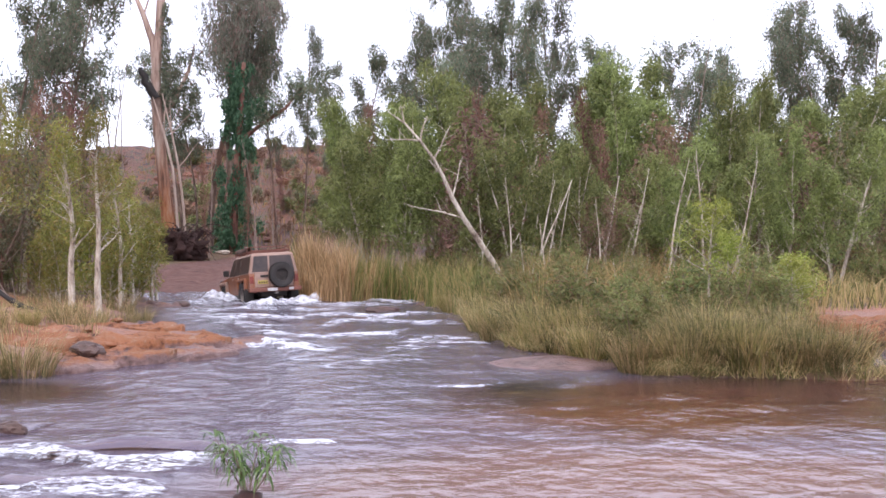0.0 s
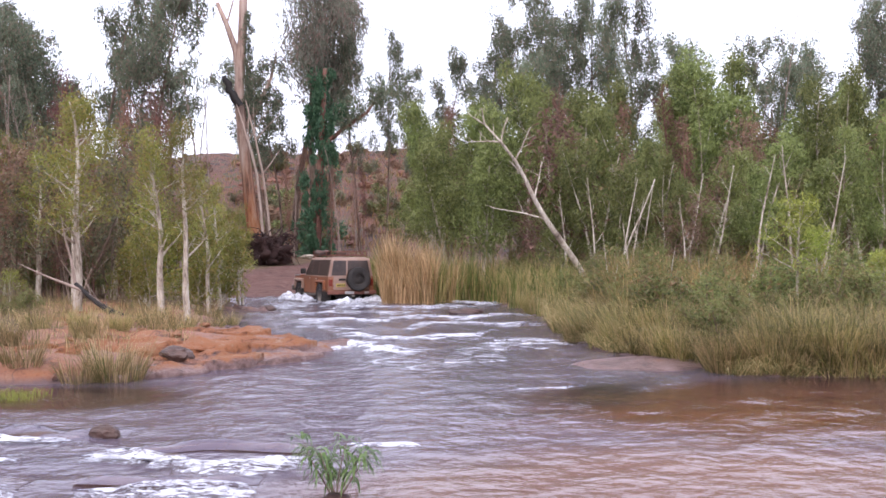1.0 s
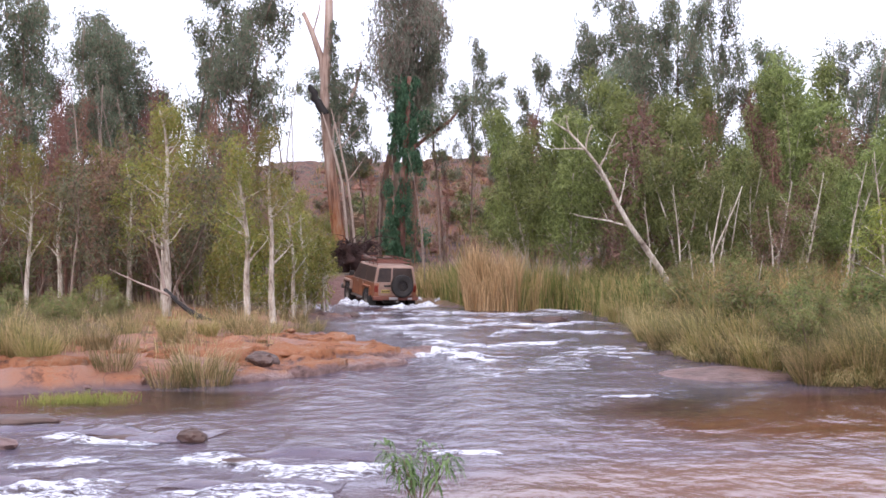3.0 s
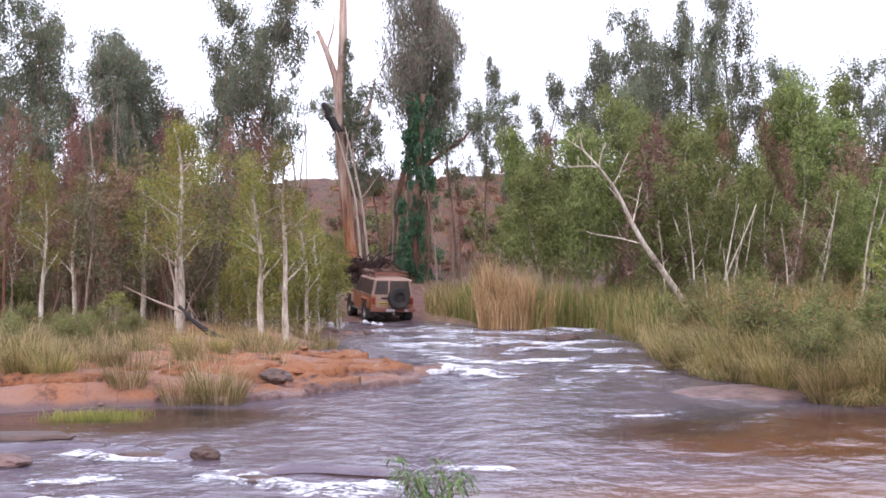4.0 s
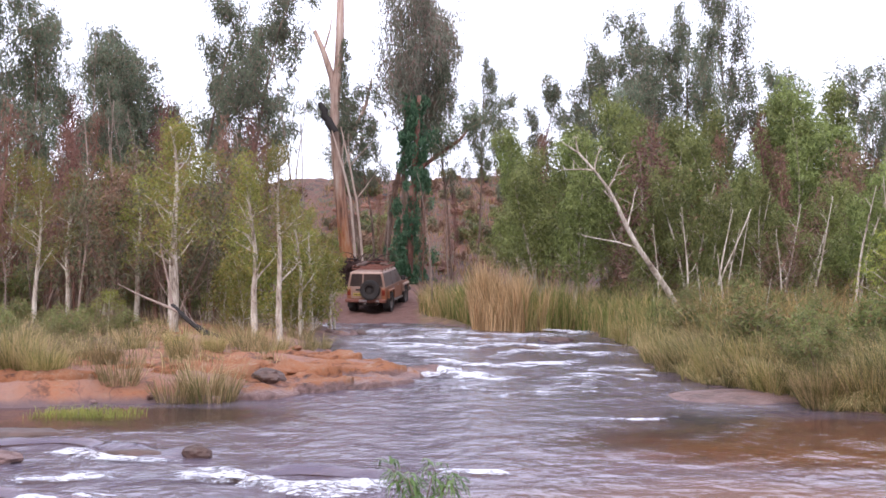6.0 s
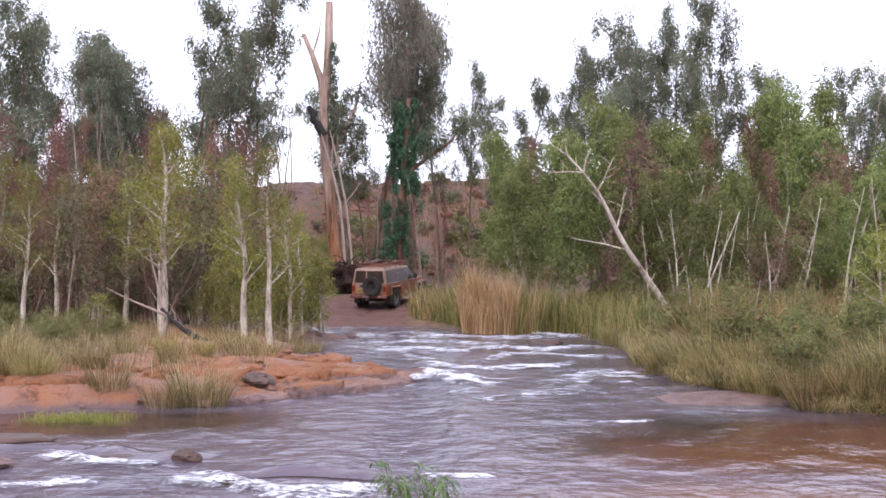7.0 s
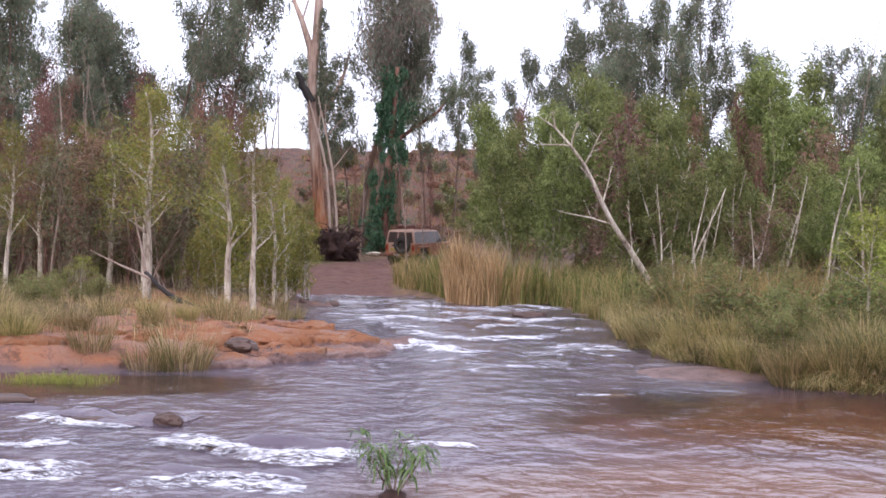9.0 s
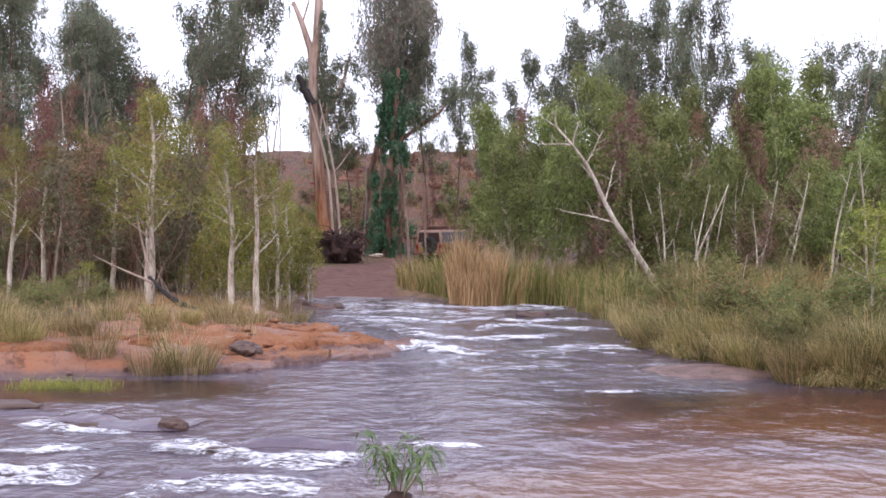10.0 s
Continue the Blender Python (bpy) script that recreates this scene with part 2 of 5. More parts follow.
def gum_bark():
    """Scorched orange low on the trunk, bleached pale above, with a ragged change between."""
    m, nt, p = material("scorched_gum_bark")
    a, b = noise_tex(nt, 2.2, 6, 0.7, stretch=(2.0, 2.0, 0.22)), noise_tex(nt, 0.5, 5, 0.7, stretch=(1.5, 1.5, 0.3))
    low = ramp(nt, a, [(0.32, (0.05, 0.022, 0.014)), (0.45, (0.27, 0.095, 0.04)), (0.56, (0.38, 0.17, 0.08)), (0.7, (0.42, 0.3, 0.22))])
    high = ramp(nt, a, [(0.32, (0.13, 0.075, 0.055)), (0.5, (0.36, 0.25, 0.2)), (0.7, (0.52, 0.42, 0.36))])
    geo, xyz = nt.nodes.new("ShaderNodeNewGeometry"), nt.nodes.new("ShaderNodeSeparateXYZ")
    nt.links.new(geo.outputs["Position"], xyz.inputs[0])
    w = math_node(nt, "ADD", math_node(nt, "MULTIPLY", xyz.outputs["Z"], 0.13), math_node(nt, "MULTIPLY", math_node(nt, "SUBTRACT", b, 0.5), 1.6))
    nt.links.new(mixc(nt, ramp(nt, w, [(0.55, (0, 0, 0)), (0.95, (1, 1, 1))]), low, high), p.inputs["Base Color"])
    p.inputs["Roughness"].default_value = 0.85
    bump(nt, p, a, 0.8, 0.05)
    return m


M_GUM = gum_bark()
M_CHAR = surface("charred_wood", [(0.3, (0.008, 0.007, 0.007)), (0.7, (0.035, 0.028, 0.026))], 3.0, 0.8, 0.7, 0.03)
M_REDBARK = surface("fire_browned_bark", [(0.34, (0.05, 0.022, 0.018)), (0.5, (0.2, 0.095, 0.07)), (0.66, (0.34, 0.2, 0.155))], 2.5, 0.9, 0.6, 0.02, stretch=(1, 1, 0.25))
M_DEADWOOD = surface("dead_wood", [(0.3, (0.14, 0.09, 0.07)), (0.7, (0.4, 0.31, 0.26))], 3.0, 0.85, 0.5, 0.02, stretch=(1, 1, 0.3))
M_ROOTS = surface("mud_caked_roots", [(0.3, (0.02, 0.011, 0.01)), (0.7, (0.075, 0.035, 0.03))], 2.0, 0.9, 0.8, 0.05)
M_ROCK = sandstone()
M_HILLROCK = surface("hillside_rock", [(0.3, (0.07, 0.03, 0.022)), (0.5, (0.17, 0.075, 0.05)), (0.72, (0.25, 0.13, 0.09))], 1.2, 0.9, 0.8, 0.06)
M_DARKROCK = surface("dark_wet_rock", [(0.3, (0.03, 0.018, 0.015)), (0.7, (0.12, 0.065, 0.05))], 2.0, 0.5, 0.8, 0.05)
L_WEEP = leaf_material("weeping_leaves", (0.085, 0.11, 0.034), (0.31, 0.35, 0.115))
L_DULL = leaf_material("dull_thicket_leaves", (0.085, 0.09, 0.05), (0.25, 0.25, 0.13), (0.28, 0.17, 0.11))
L_PAPER = leaf_material("young_paperbark_leaves", (0.1, 0.115, 0.022), (0.3, 0.3, 0.07), (0.33, 0.24, 0.07))
L_EUC = leaf_material("eucalypt_leaves", (0.08, 0.1, 0.065), (0.23, 0.275, 0.175), (0.26, 0.2, 0.15))
L_RUST = leaf_material("scorched_eucalypt_leaves", (0.12, 0.125, 0.09), (0.3, 0.31, 0.23), (0.33, 0.22, 0.18))
L_VINE = leaf_material("vine_leaves", (0.04, 0.105, 0.06), (0.14, 0.28, 0.155))
L_SHRUB = leaf_material("shrub_leaves", (0.085, 0.105, 0.032), (0.26, 0.275, 0.095), (0.28, 0.18, 0.095))
L_BRIGHT = leaf_material("bright_leaves", (0.15, 0.19, 0.03), (0.42, 0.45, 0.1))
L_DRY = leaf_material("dry_brush_twigs", (0.11, 0.06, 0.042), (0.31, 0.185, 0.125))
L_GRASS = leaf_material("river_grass", (0.09, 0.095, 0.027), (0.33, 0.285, 0.1), (0.5, 0.36, 0.18), vary=0.75, dryness=0.42)
L_SEDGE = leaf_material("dark_sedge", (0.05, 0.06, 0.02), (0.17, 0.17, 0.055), (0.36, 0.27, 0.13), vary=0.75, dryness=0.26)
L_SCORCH = leaf_material("fire_browned_leaves", (0.12, 0.058, 0.046), (0.3, 0.155, 0.115))
L_GOLD = leaf_material("dry_reed", (0.36, 0.23, 0.11), (0.72, 0.51, 0.29), (0.26, 0.19, 0.08), vary=0.75)
L_REED = leaf_material("green_reed", (0.07, 0.1, 0.02), (0.24, 0.25, 0.07), (0.45, 0.32, 0.15), vary=0.75, dryness=0.38)
L_STRAW = leaf_material("straw_grass", (0.26, 0.185, 0.08), (0.62, 0.47, 0.25), (0.13, 0.14, 0.04), vary=0.8, dryness=0.36)
L_OLD = leaf_material("old_bank_grass", (0.1, 0.085, 0.035), (0.33, 0.25, 0.115), (0.1, 0.12, 0.03), vary=0.75, dryness=0.3)
L_RUSSET = leaf_material("russet_reed", (0.17, 0.1, 0.04), (0.38, 0.24, 0.11), (0.13, 0.14, 0.04), vary=0.75)
L_SAPLING = leaf_material("sapling_leaves", (0.07, 0.14, 0.035), (0.25, 0.4, 0.13), rough=0.4)
PAINT = surface("ochre_paint", [(0.3, (0.2, 0.066, 0.03)), (0.7, (0.32, 0.12, 0.05))], 1.5, 0.4, 0.05, 0.005, dirt=(0.2, 0.09, 0.055), dirt_amount=0.7)
PALE = surface("dusty_beige_paint", [(0.3, (0.24, 0.145, 0.11)), (0.7, (0.4, 0.28, 0.225))], 1.5, 0.45, 0.05, 0.005, dirt=(0.28, 0.16, 0.11), dirt_amount=0.6)
RUBBER = surface("tyre_rubber", [(0.3, (0.012, 0.011, 0.011)), (0.7, (0.04, 0.033, 0.03))], 4, 0.75, 0.4, 0.01)
STEEL = surface("grey_steel", [(0.3, (0.1, 0.09, 0.085)), (0.7, (0.25, 0.22, 0.2))], 5, 0.5, 0.2, 0.005, metal=0.6)
RUST = surface("dusty_rack_steel", [(0.3, (0.1, 0.035, 0.025)), (0.7, (0.24, 0.09, 0.06))], 5, 0.7, 0.3, 0.005)
GLASS = surface("dark_dusty_glass", [(0.3, (0.02, 0.014, 0.013)), (0.7, (0.075, 0.048, 0.04))], 1.5, 0.3, 0.02, 0.002)
LAMP_RED = surface("red_lens", [(0.3, (0.13, 0.018, 0.012)), (0.7, (0.22, 0.035, 0.02))], 6, 0.25, 0.1, 0.003)
PLATE = surface("yellow_plate", [(0.3, (0.36, 0.26, 0.05)), (0.7, (0.48, 0.36, 0.08))], 6, 0.4, 0.1, 0.002)
DARK = surface("black_underbody", [(0.3, (0.012, 0.01, 0.01)), (0.7, (0.045, 0.035, 0.03))], 3, 0.8, 0.3, 0.01)
CANVAS = surface("brown_canvas", [(0.3, (0.05, 0.028, 0.022)), (0.7, (0.16, 0.1, 0.08))], 4, 0.9, 0.4, 0.01)
CHROME = surface("dull_chrome", [(0.3, (0.45, 0.43, 0.42)), (0.7, (0.65, 0.62, 0.6))], 4, 0.3, 0.05, 0.002, metal=0.9)

# ---- mesh helpers ----


def mesh_ob(name, verts, faces, mat, parent=None, label="", smooth=False):
    me = bpy.data.meshes.new(name)
    me.from_pydata([tuple(v) for v in verts] if not isinstance(verts, np.ndarray) else verts.tolist(), [], faces if isinstance(faces, list) else faces.tolist())
    me.materials.append(mat)
    if smooth:
        me.shade_smooth()
    ob = new(name, me)
    if parent:
        ob.parent = parent
    return tagged(ob, label)


def part(name, bm, mat, parent=None, label="", smooth=False):
    me = bpy.data.meshes.new(name)
    bm.to_mesh(me)
    bm.free()
    me.materials.append(mat)
    if smooth:
        me.shade_smooth()
    ob = new(name, me)
    if parent:
        ob.parent = parent
    return tagged(ob, label)


def empty(name, label, category, group="", kind=""):
    return tagged(new(name), label, category, group, kind)


def lerp_table(table, v):
    return np.interp(v, [a for a, _ in table], [b for _, b in table])


def fbm(x, y, s, octaves=3):
    return noise.fractal(Vector((x * s, y * s, 3.7)), 0.9, 2.1, octaves)


# ---- the lie of the land ----
SHORE_L = [(17.0, -30.0), (18.8, -12.0), (19.8, -7.6), (20.6, -5.9), (21.0, -3.8), (21.8, -3.0), (22.8, -2.1), (25.5, -1.0), (26.4, -0.3), (27.2, -0.9), (28.2, -1.5),
           (31.0, -2.7), (34.6, -3.2), (38.6, -3.1), (39.4, -2.6), (40.4, -3.3), (43.0, -3.7), (46.7, -4.2), (60.0, -4.6)]
SHORE_R = [(17.5, 30.0), (18.6, 9.5), (19.8, 6.6), (21.8, 6.1), (23.6, 5.5), (25.5, 5.1), (27.5, 5.0), (34.6, 5.6), (37.0, 5.5), (39.8, 4.9), (60.0, 4.9)]
SHORE_F = [(-6.0, 47.5), (-4.0, 47.0), (-1.4, 47.0), (-0.3, 46.4), (0.9, 44.0), (1.3, 42.4), (2.8, 41.5), (4.9, 42.6), (7.0, 43.0)]
TRACK = [(-2.6, 40.0), (-3.3, 47.0), (-3.6, 52.0), (-3.2, 56.0), (-1.6, 60.0), (0.4, 65.0), (3.0, 71.0), (8.0, 78.0), (20.0, 86.0), (60.0, 96.0)]


def to_track(x, y):
    best = 1e9
    for (ax, ay), (bx, by) in zip(TRACK, TRACK[1:]):
        dx, dy = bx - ax, by - ay
        k = min(1, max(0, ((x - ax) * dx + (y - ay) * dy) / (dx * dx + dy * dy)))
        best = min(best, math.hypot(x - ax - k * dx, y - ay - k * dy))
    return best


def inland(x, y):
    """Metres inside the land (below 0: in the river)."""
    wob = 0.35 * fbm(x, y, 0.7)
    left = min(float(lerp_table(SHORE_L, y)) - x, (y - 19.2 + 0.10 * (x + 7)) * 1.0 + 1.2) if y < 60 else 9.0
    right = min(x - float(lerp_table(SHORE_R, y)), y - 17.8) if y < 60 else 9.0
    if 10.6 < x < 13.0 and y < 34:
        right = min(right, max(10.9 - x, x - 12.6))
    far = y - float(lerp_table(SHORE_F, x))
    near = 10.2 - y + 0.03 * abs(x)
    return max(left, right, far, near) + wob


def smooth(a, b, v):
    k = min(1.0, max(0.0, (v - a) / (b - a)))
    return k * k * (3 - 2 * k)


def height(x, y):
    s = inland(x, y)
    if s < 0:
        z = -0.42 * smooth(0, 2.2, -s) - 0.02
        shelf = smooth(4.4, 0.0, math.hypot((x - 4.6) / 1.2, (y - 15.0) / 0.9))
        z = z * (1 - 0.62 * shelf) + 0.07 * fbm(x, y, 0.9)
        z += 0.16 * smooth(1.6, 0.0, abs(y - 15.6 - 0.25 * (x + 3))) * smooth(-1.0, -3.0, x)
        return min(z, 0.02)
    step = 0.09 * math.floor(2.2 * smooth(0, 2.4, s) + 0.8 * fbm(x, y, 0.5) + 0.5) * smooth(0.1, 0.5, s) if y < 36 and x < 2 else 0.0
    z = 0.16 * smooth(0, 1.6, s) + max(0.0, step) * 0.8 + 0.25 * smooth(1.0, 7.0, s) + 0.10 * fbm(x, y, 0.8) * smooth(0, 1, s)
    if y < 12:
        z += 0.5 * smooth(10, 5, y)
    if y > 46:
        z += lerp_table([(46, 0.0), (50, 0.0), (54, 0.1), (57, 0.3), (62, 0.4), (66, 0.5), (75, 1.2), (90, 3.4), (112, 7.6), (128, 10.4), (145, 10.9), (700, 12.0)], y)
        z += 0.5 * fbm(x, y, 0.08) * smooth(62, 100, y) * 1.6 + 0.25 * fbm(x, y, 0.4) * smooth(70, 90, y)
        z += 1.5 * smooth(20, 60, x) * smooth(90, 130, y)
    d = to_track(x, y)
    k = smooth(3.6, 1.6, d) * smooth(44, 47, y)
    flat = lerp_table([(44, -0.12), (47, -0.03), (50, 0.05), (52.5, 0.18), (54.5, 0.39), (56, 0.58), (58, 0.72), (61, 0.79), (66, 0.84), (75, 1.3), (90, 3.4), (145, 10.9)], y)
    z = z * (1 - k) + flat * k
    if y > 44:
        for w in (-0.8, 0.8):
            z -= 0.05 * k * smooth(0.3, 0.0, abs(d - abs(w)))
    return z


def spaced(lo, hi, fine_lo, fine_hi, step, grow):
    v, out_, st = fine_lo, [], step
    mid = list(np.arange(fine_lo, fine_hi, step))
    low, p, st = [], fine_lo, step
    while p > lo:
        st *= grow
        p -= st
        low.append(p)
    high, p, st = [], fine_hi, step
    while p < hi:
        high.append(p)
        st *= grow
        p += st
    return low[::-1] + mid + high


def build_ground():
    xs, ys = spaced(-900, 900, -14, 16, 0.27, 1.1), spaced(-700, 1400, 8.5, 62, 0.29, 1.08)
    verts = [(x, y, height(x, y)) for y in ys for x in xs]
    nx = len(xs)
    faces = [(j * nx + i, j * nx + i + 1, (j + 1) * nx + i + 1, (j + 1) * nx + i) for j in range(len(ys) - 1) for i in range(nx - 1)]
    ob = mesh_ob("ground", verts, faces, M_GROUND, None, "red sandstone river banks, dirt track and scrub-covered hill", smooth=True)
    tagged(ob, "", "ground", "", "structure")
    col = ob.data.color_attributes.new("zones", "FLOAT_COLOR", "POINT")
    vals = []
    for x, y, z in verts:
        s = inland(x, y) if y < 70 else 9
        spit = smooth(8.5, 2.5, s) * (1 if y < 40 and x < 3 else 0.0)
        rock = max(1.0 if s < 0.4 and y < 47 else 0.0, spit, 1.0 if y < 12 else 0.0, 1.0 if (x > 10.9 and y < 30) else 0.0)
        if x > 4.6 and s > 0.2 and 18 < y < 42 and x < 11:
            rock = 0.1
        vals += [rock, smooth(3.4, 1.8, to_track(x, y)) if 44 < y < 100 else 0.0, smooth(64, 72, y), 1.0]
    col.data.foreach_set("color", vals)
    shelf = ob.data.attributes.new("shelf", "FLOAT", "POINT")
    shelf.data.foreach_set("value", [smooth(1.25, 0.55, math.hypot((x - 5.2) / 4.4, (y - 16.4) / 4.6) + 0.4 * fbm(x, y, 0.35)) if y < 26 else 0.0 for x, y, z in verts])
    return ob


ground = build_ground()


def build_water():
    xs, ys = spaced(-300, 300, -16, 18, 0.2, 1.14), spaced(-260, 48.5, 6, 48.4, 0.2, 1.14)
    verts = []
    for y in ys:
        for x in xs:
            v = Vector((x, y, 0))
            rapid = 0.35 + 0.65 * smooth(21, 27, y) + 0.5 * smooth(17, 13, y) * smooth(1, -2, x)
            z = 0.05 * rapid * noise.noise(Vector((x * 1.5, y * 1.4, 0))) + 0.028 * rapid * noise.noise(Vector((x * 2.9, y * 2.7, 5)))
            verts.append((x, y, z))
    nx = len(xs)
    faces = [(j * nx + i, j * nx + i + 1, (j + 1) * nx + i + 1, (j + 1) * nx + i) for j in range(len(ys) - 1) for i in range(nx - 1)]
    ob = mesh_ob("water", verts, faces, M_WATER, None, "shallow rippling red-brown river water over rock", smooth=True)
    ob.visible_shadow = False
    return tagged(ob, "", "water", "", "structure")


water = build_water()
FOAMS = []


def foam(x0, y0, x1, y1, width, rise, cover, seed, name="white_water", ragged=1.0):
    """A strip of broken water from one point to the other, humped along its middle."""
    ax = Vector((x1 - x0, y1 - y0, 0))
    crook = 0.3
    if y0 > 22:
        rise, width, cover, crook = rise * 0.6, width * 1.7, cover * 0.8, 0.6
    n, mrows = max(8, int(ax.length / 0.07)), max(5, int(width / 0.06))
    side = Vector((-ax.y, ax.x, 0)).normalized()
    verts, cov = [], []
    mid = Vector(((x0 + x1) / 2, (y0 + y1) / 2, 0))
    for i in range(n + 1):
        u = i / n
        bend = 0.18 * width * math.sin(u * 5 + seed) + crook * width * noise.noise(Vector((u * ax.length * 0.9, seed * 1.37, 0)))
        wide = 0.45 + 0.6 * abs(noise.noise(Vector((u * ax.length * 0.7, seed * 3.1, 2)))) * 1.6
        for j in range(mrows + 1):
            v = j / mrows * 2 - 1
            p = Vector((x0, y0, 0)) + ax * u + side * (bend + v * width * 0.5 * wide) - mid
            env = (1 - v * v) * min(1, 6 * u, 6 * (1 - u))
            z = 0.012 + rise * env * (0.55 + 0.3 * (1 - ragged) + ragged * 0.8 * noise.noise(Vector((p.x * 2.4, p.y * 4, seed))) + ragged * 0.3 * noise.noise(Vector((p.x * 7, p.y * 14, seed))))
            verts.append((p.x, p.y, max(0.012, z)))
            cov.append(cover * (0.02 + 0.98 * env ** 0.8) if env > 0.02 else -1.0)
    m1 = mrows + 1
    faces = [(i * m1 + j, (i + 1) * m1 + j, (i + 1) * m1 + j + 1, i * m1 + j + 1) for i in range(n) for j in range(mrows)]
    ob = mesh_ob(name, verts, faces, M_FOAM, None, "broken white foam of a shallow rapid", smooth=True)
    a = ob.data.attributes.new("cover", "FLOAT", "POINT")
    a.data.foreach_set("value", cov)
    ob.location = mid
    tagged(ob, "", "foam", "white water of the rapids", "stuff")
    FOAMS.append((ob, mid, seed))
    return ob


for i, row in enumerate([(-3.0, 13.25, -0.4, 13.5, 1.6, 0.11, 0.66), (-5.2, 15.5, -3.3, 15.0, 1.2, 0.08, 0.52), (-4.9, 13.7, -3.6, 13.7, 0.9, 0.07, 0.6),
                         (-5.4, 11.9, -3.2, 11.9, 1.5, 0.12, 0.62), (-2.8, 11.8, -0.9, 11.7, 1.6, 0.09, 0.5), (-0.1, 14.0, 0.8, 14.2, 0.8, 0.06, 0.6),
                         (-8.5, 14.5, -5.6, 14.9, 0.8, 0.05, 0.5), (-0.6, 27.4, 1.6, 25.2, 1.5, 0.22, 1.15), (-0.4, 29.0, 3.8, 29.2, 1.3, 0.12, 0.85), (-2.0, 34.4, 5.4, 34.6, 1.4, 0.12, 0.8),
                         (-2.4, 37.4, 2.8, 37.0, 1.8, 0.09, 0.36), (1.3, 31.8, 5.2, 32.0, 1.6, 0.08, 0.6), (2.9, 41.2, 5.1, 41.6, 1.6, 0.16, 0.65), (-1.0, 39.6, 4.6, 39.2, 1.8, 0.12, 0.42),
                         (2.1, 18.9, 3.8, 18.8, 0.7, 0.03, 0.35), (0.6, 22.9, 3.1, 22.7, 1.4, 0.04, 0.35), (-2.9, 42.6, 1.4, 41.8, 2.4, 0.07, 0.3), (-3.6, 45.4, -1.2, 45.6, 1.0, 0.04, 0.35),
                         (-2.2, 33.0, 0.7, 31.2, 1.6, 0.05, 0.42), (0.8, 24.5, 1.6, 23.4, 1.1, 0.04, 0.4)]):
    foam(*row, i + 1)
rng = random.Random(77)
for i in range(20):
    y = rng.uniform(24.0, 42.0)
    x = rng.uniform(-2.4, 4.6)
    ln = rng.uniform(0.5, 1.6)
    if inland(x - ln, y) < -0.2 and inland(x + ln, y) < -0.2:
        foam(x - ln, y + rng.uniform(-0.9, 0.9), x + ln, y + rng.uniform(-0.9, 0.9), rng.uniform(0.6, 1.4), 0.05, rng.uniform(0.3, 0.5), 100 + i)
WAKES = [foam(-1.3, -3.1, 1.6, -2.8, 1.9, 0.26, 1.1, 41, "wheel_wake"), foam(-1.35, -1.9, -1.25, 2.2, 1.2, 0.3, 1.0, 43, "wheel_wake"),
         foam(1.3, -2.4, 1.45, 1.5, 1.2, 0.28, 1.0, 47, "wheel_wake")]
WAKES = [(o, Vector(o.location)) for o in WAKES]
LIPS = [foam(*r, name="water_lip", ragged=0.5) for r in ((-6.6, 16.6, -4.4, 16.1, 0.9, 0.09, -9.0, 61), (-4.8, 16.0, -2.8, 15.4, 1.0, 0.12, -9.0, 65), (-2.6, 14.05, -0.4, 14.0, 0.8, 0.1, -9.0, 62), (-5.6, 12.7, -3.2, 12.5, 0.8, 0.08, -9.0, 63), (-2.8, 12.4, -0.9, 12.2, 0.8, 0.08, -9.0, 64))]
for ob in LIPS:
    ob.data.materials[0] = M_WATER
    tagged(ob, "smooth dark lip of water over a rock step", "water", "water lips of the rapids", "stuff")
FOAMS = [f for f in FOAMS if f[0] not in [w for w, _ in WAKES]]

# ---- plants ----


def tube(verts, faces, pts, radii, sides=7):
    """Append a tapered tube along pts."""
    base = len(verts)
    n = len(pts)
    for i, (p, r) in enumerate(zip(pts, radii)):
        d = (pts[min(i + 1, n - 1)] - pts[max(i - 1, 0)]).normalized()
        a = d.orthogonal().normalized()
        b = d.cross(a)
        for k in range(sides):
            t = 2 * math.pi * k / sides
            verts.append(p + (a * math.cos(t) + b * math.sin(t)) * r)
    for i in range(n - 1):
        for k in range(sides):
            q, w = base + i * sides + k, base + i * sides + (k + 1) % sides
            faces.append((q, w, w + sides, q + sides))
    faces.append(tuple(base + (n - 1) * sides + k for k in range(sides)))


def limb_points(rng, start, way, length, wobble, n=6, droop=0.0):
    pts, d, p = [start.copy()], way.normalized(), start.copy()
    for i in range(n):
        d = (d + Vector((rng.uniform(-1, 1), rng.uniform(-1, 1), rng.uniform(-1, 1) - droop)) * wobble).normalized()
        p = p + d * (length / n)
        pts.append(p.copy())
    return pts


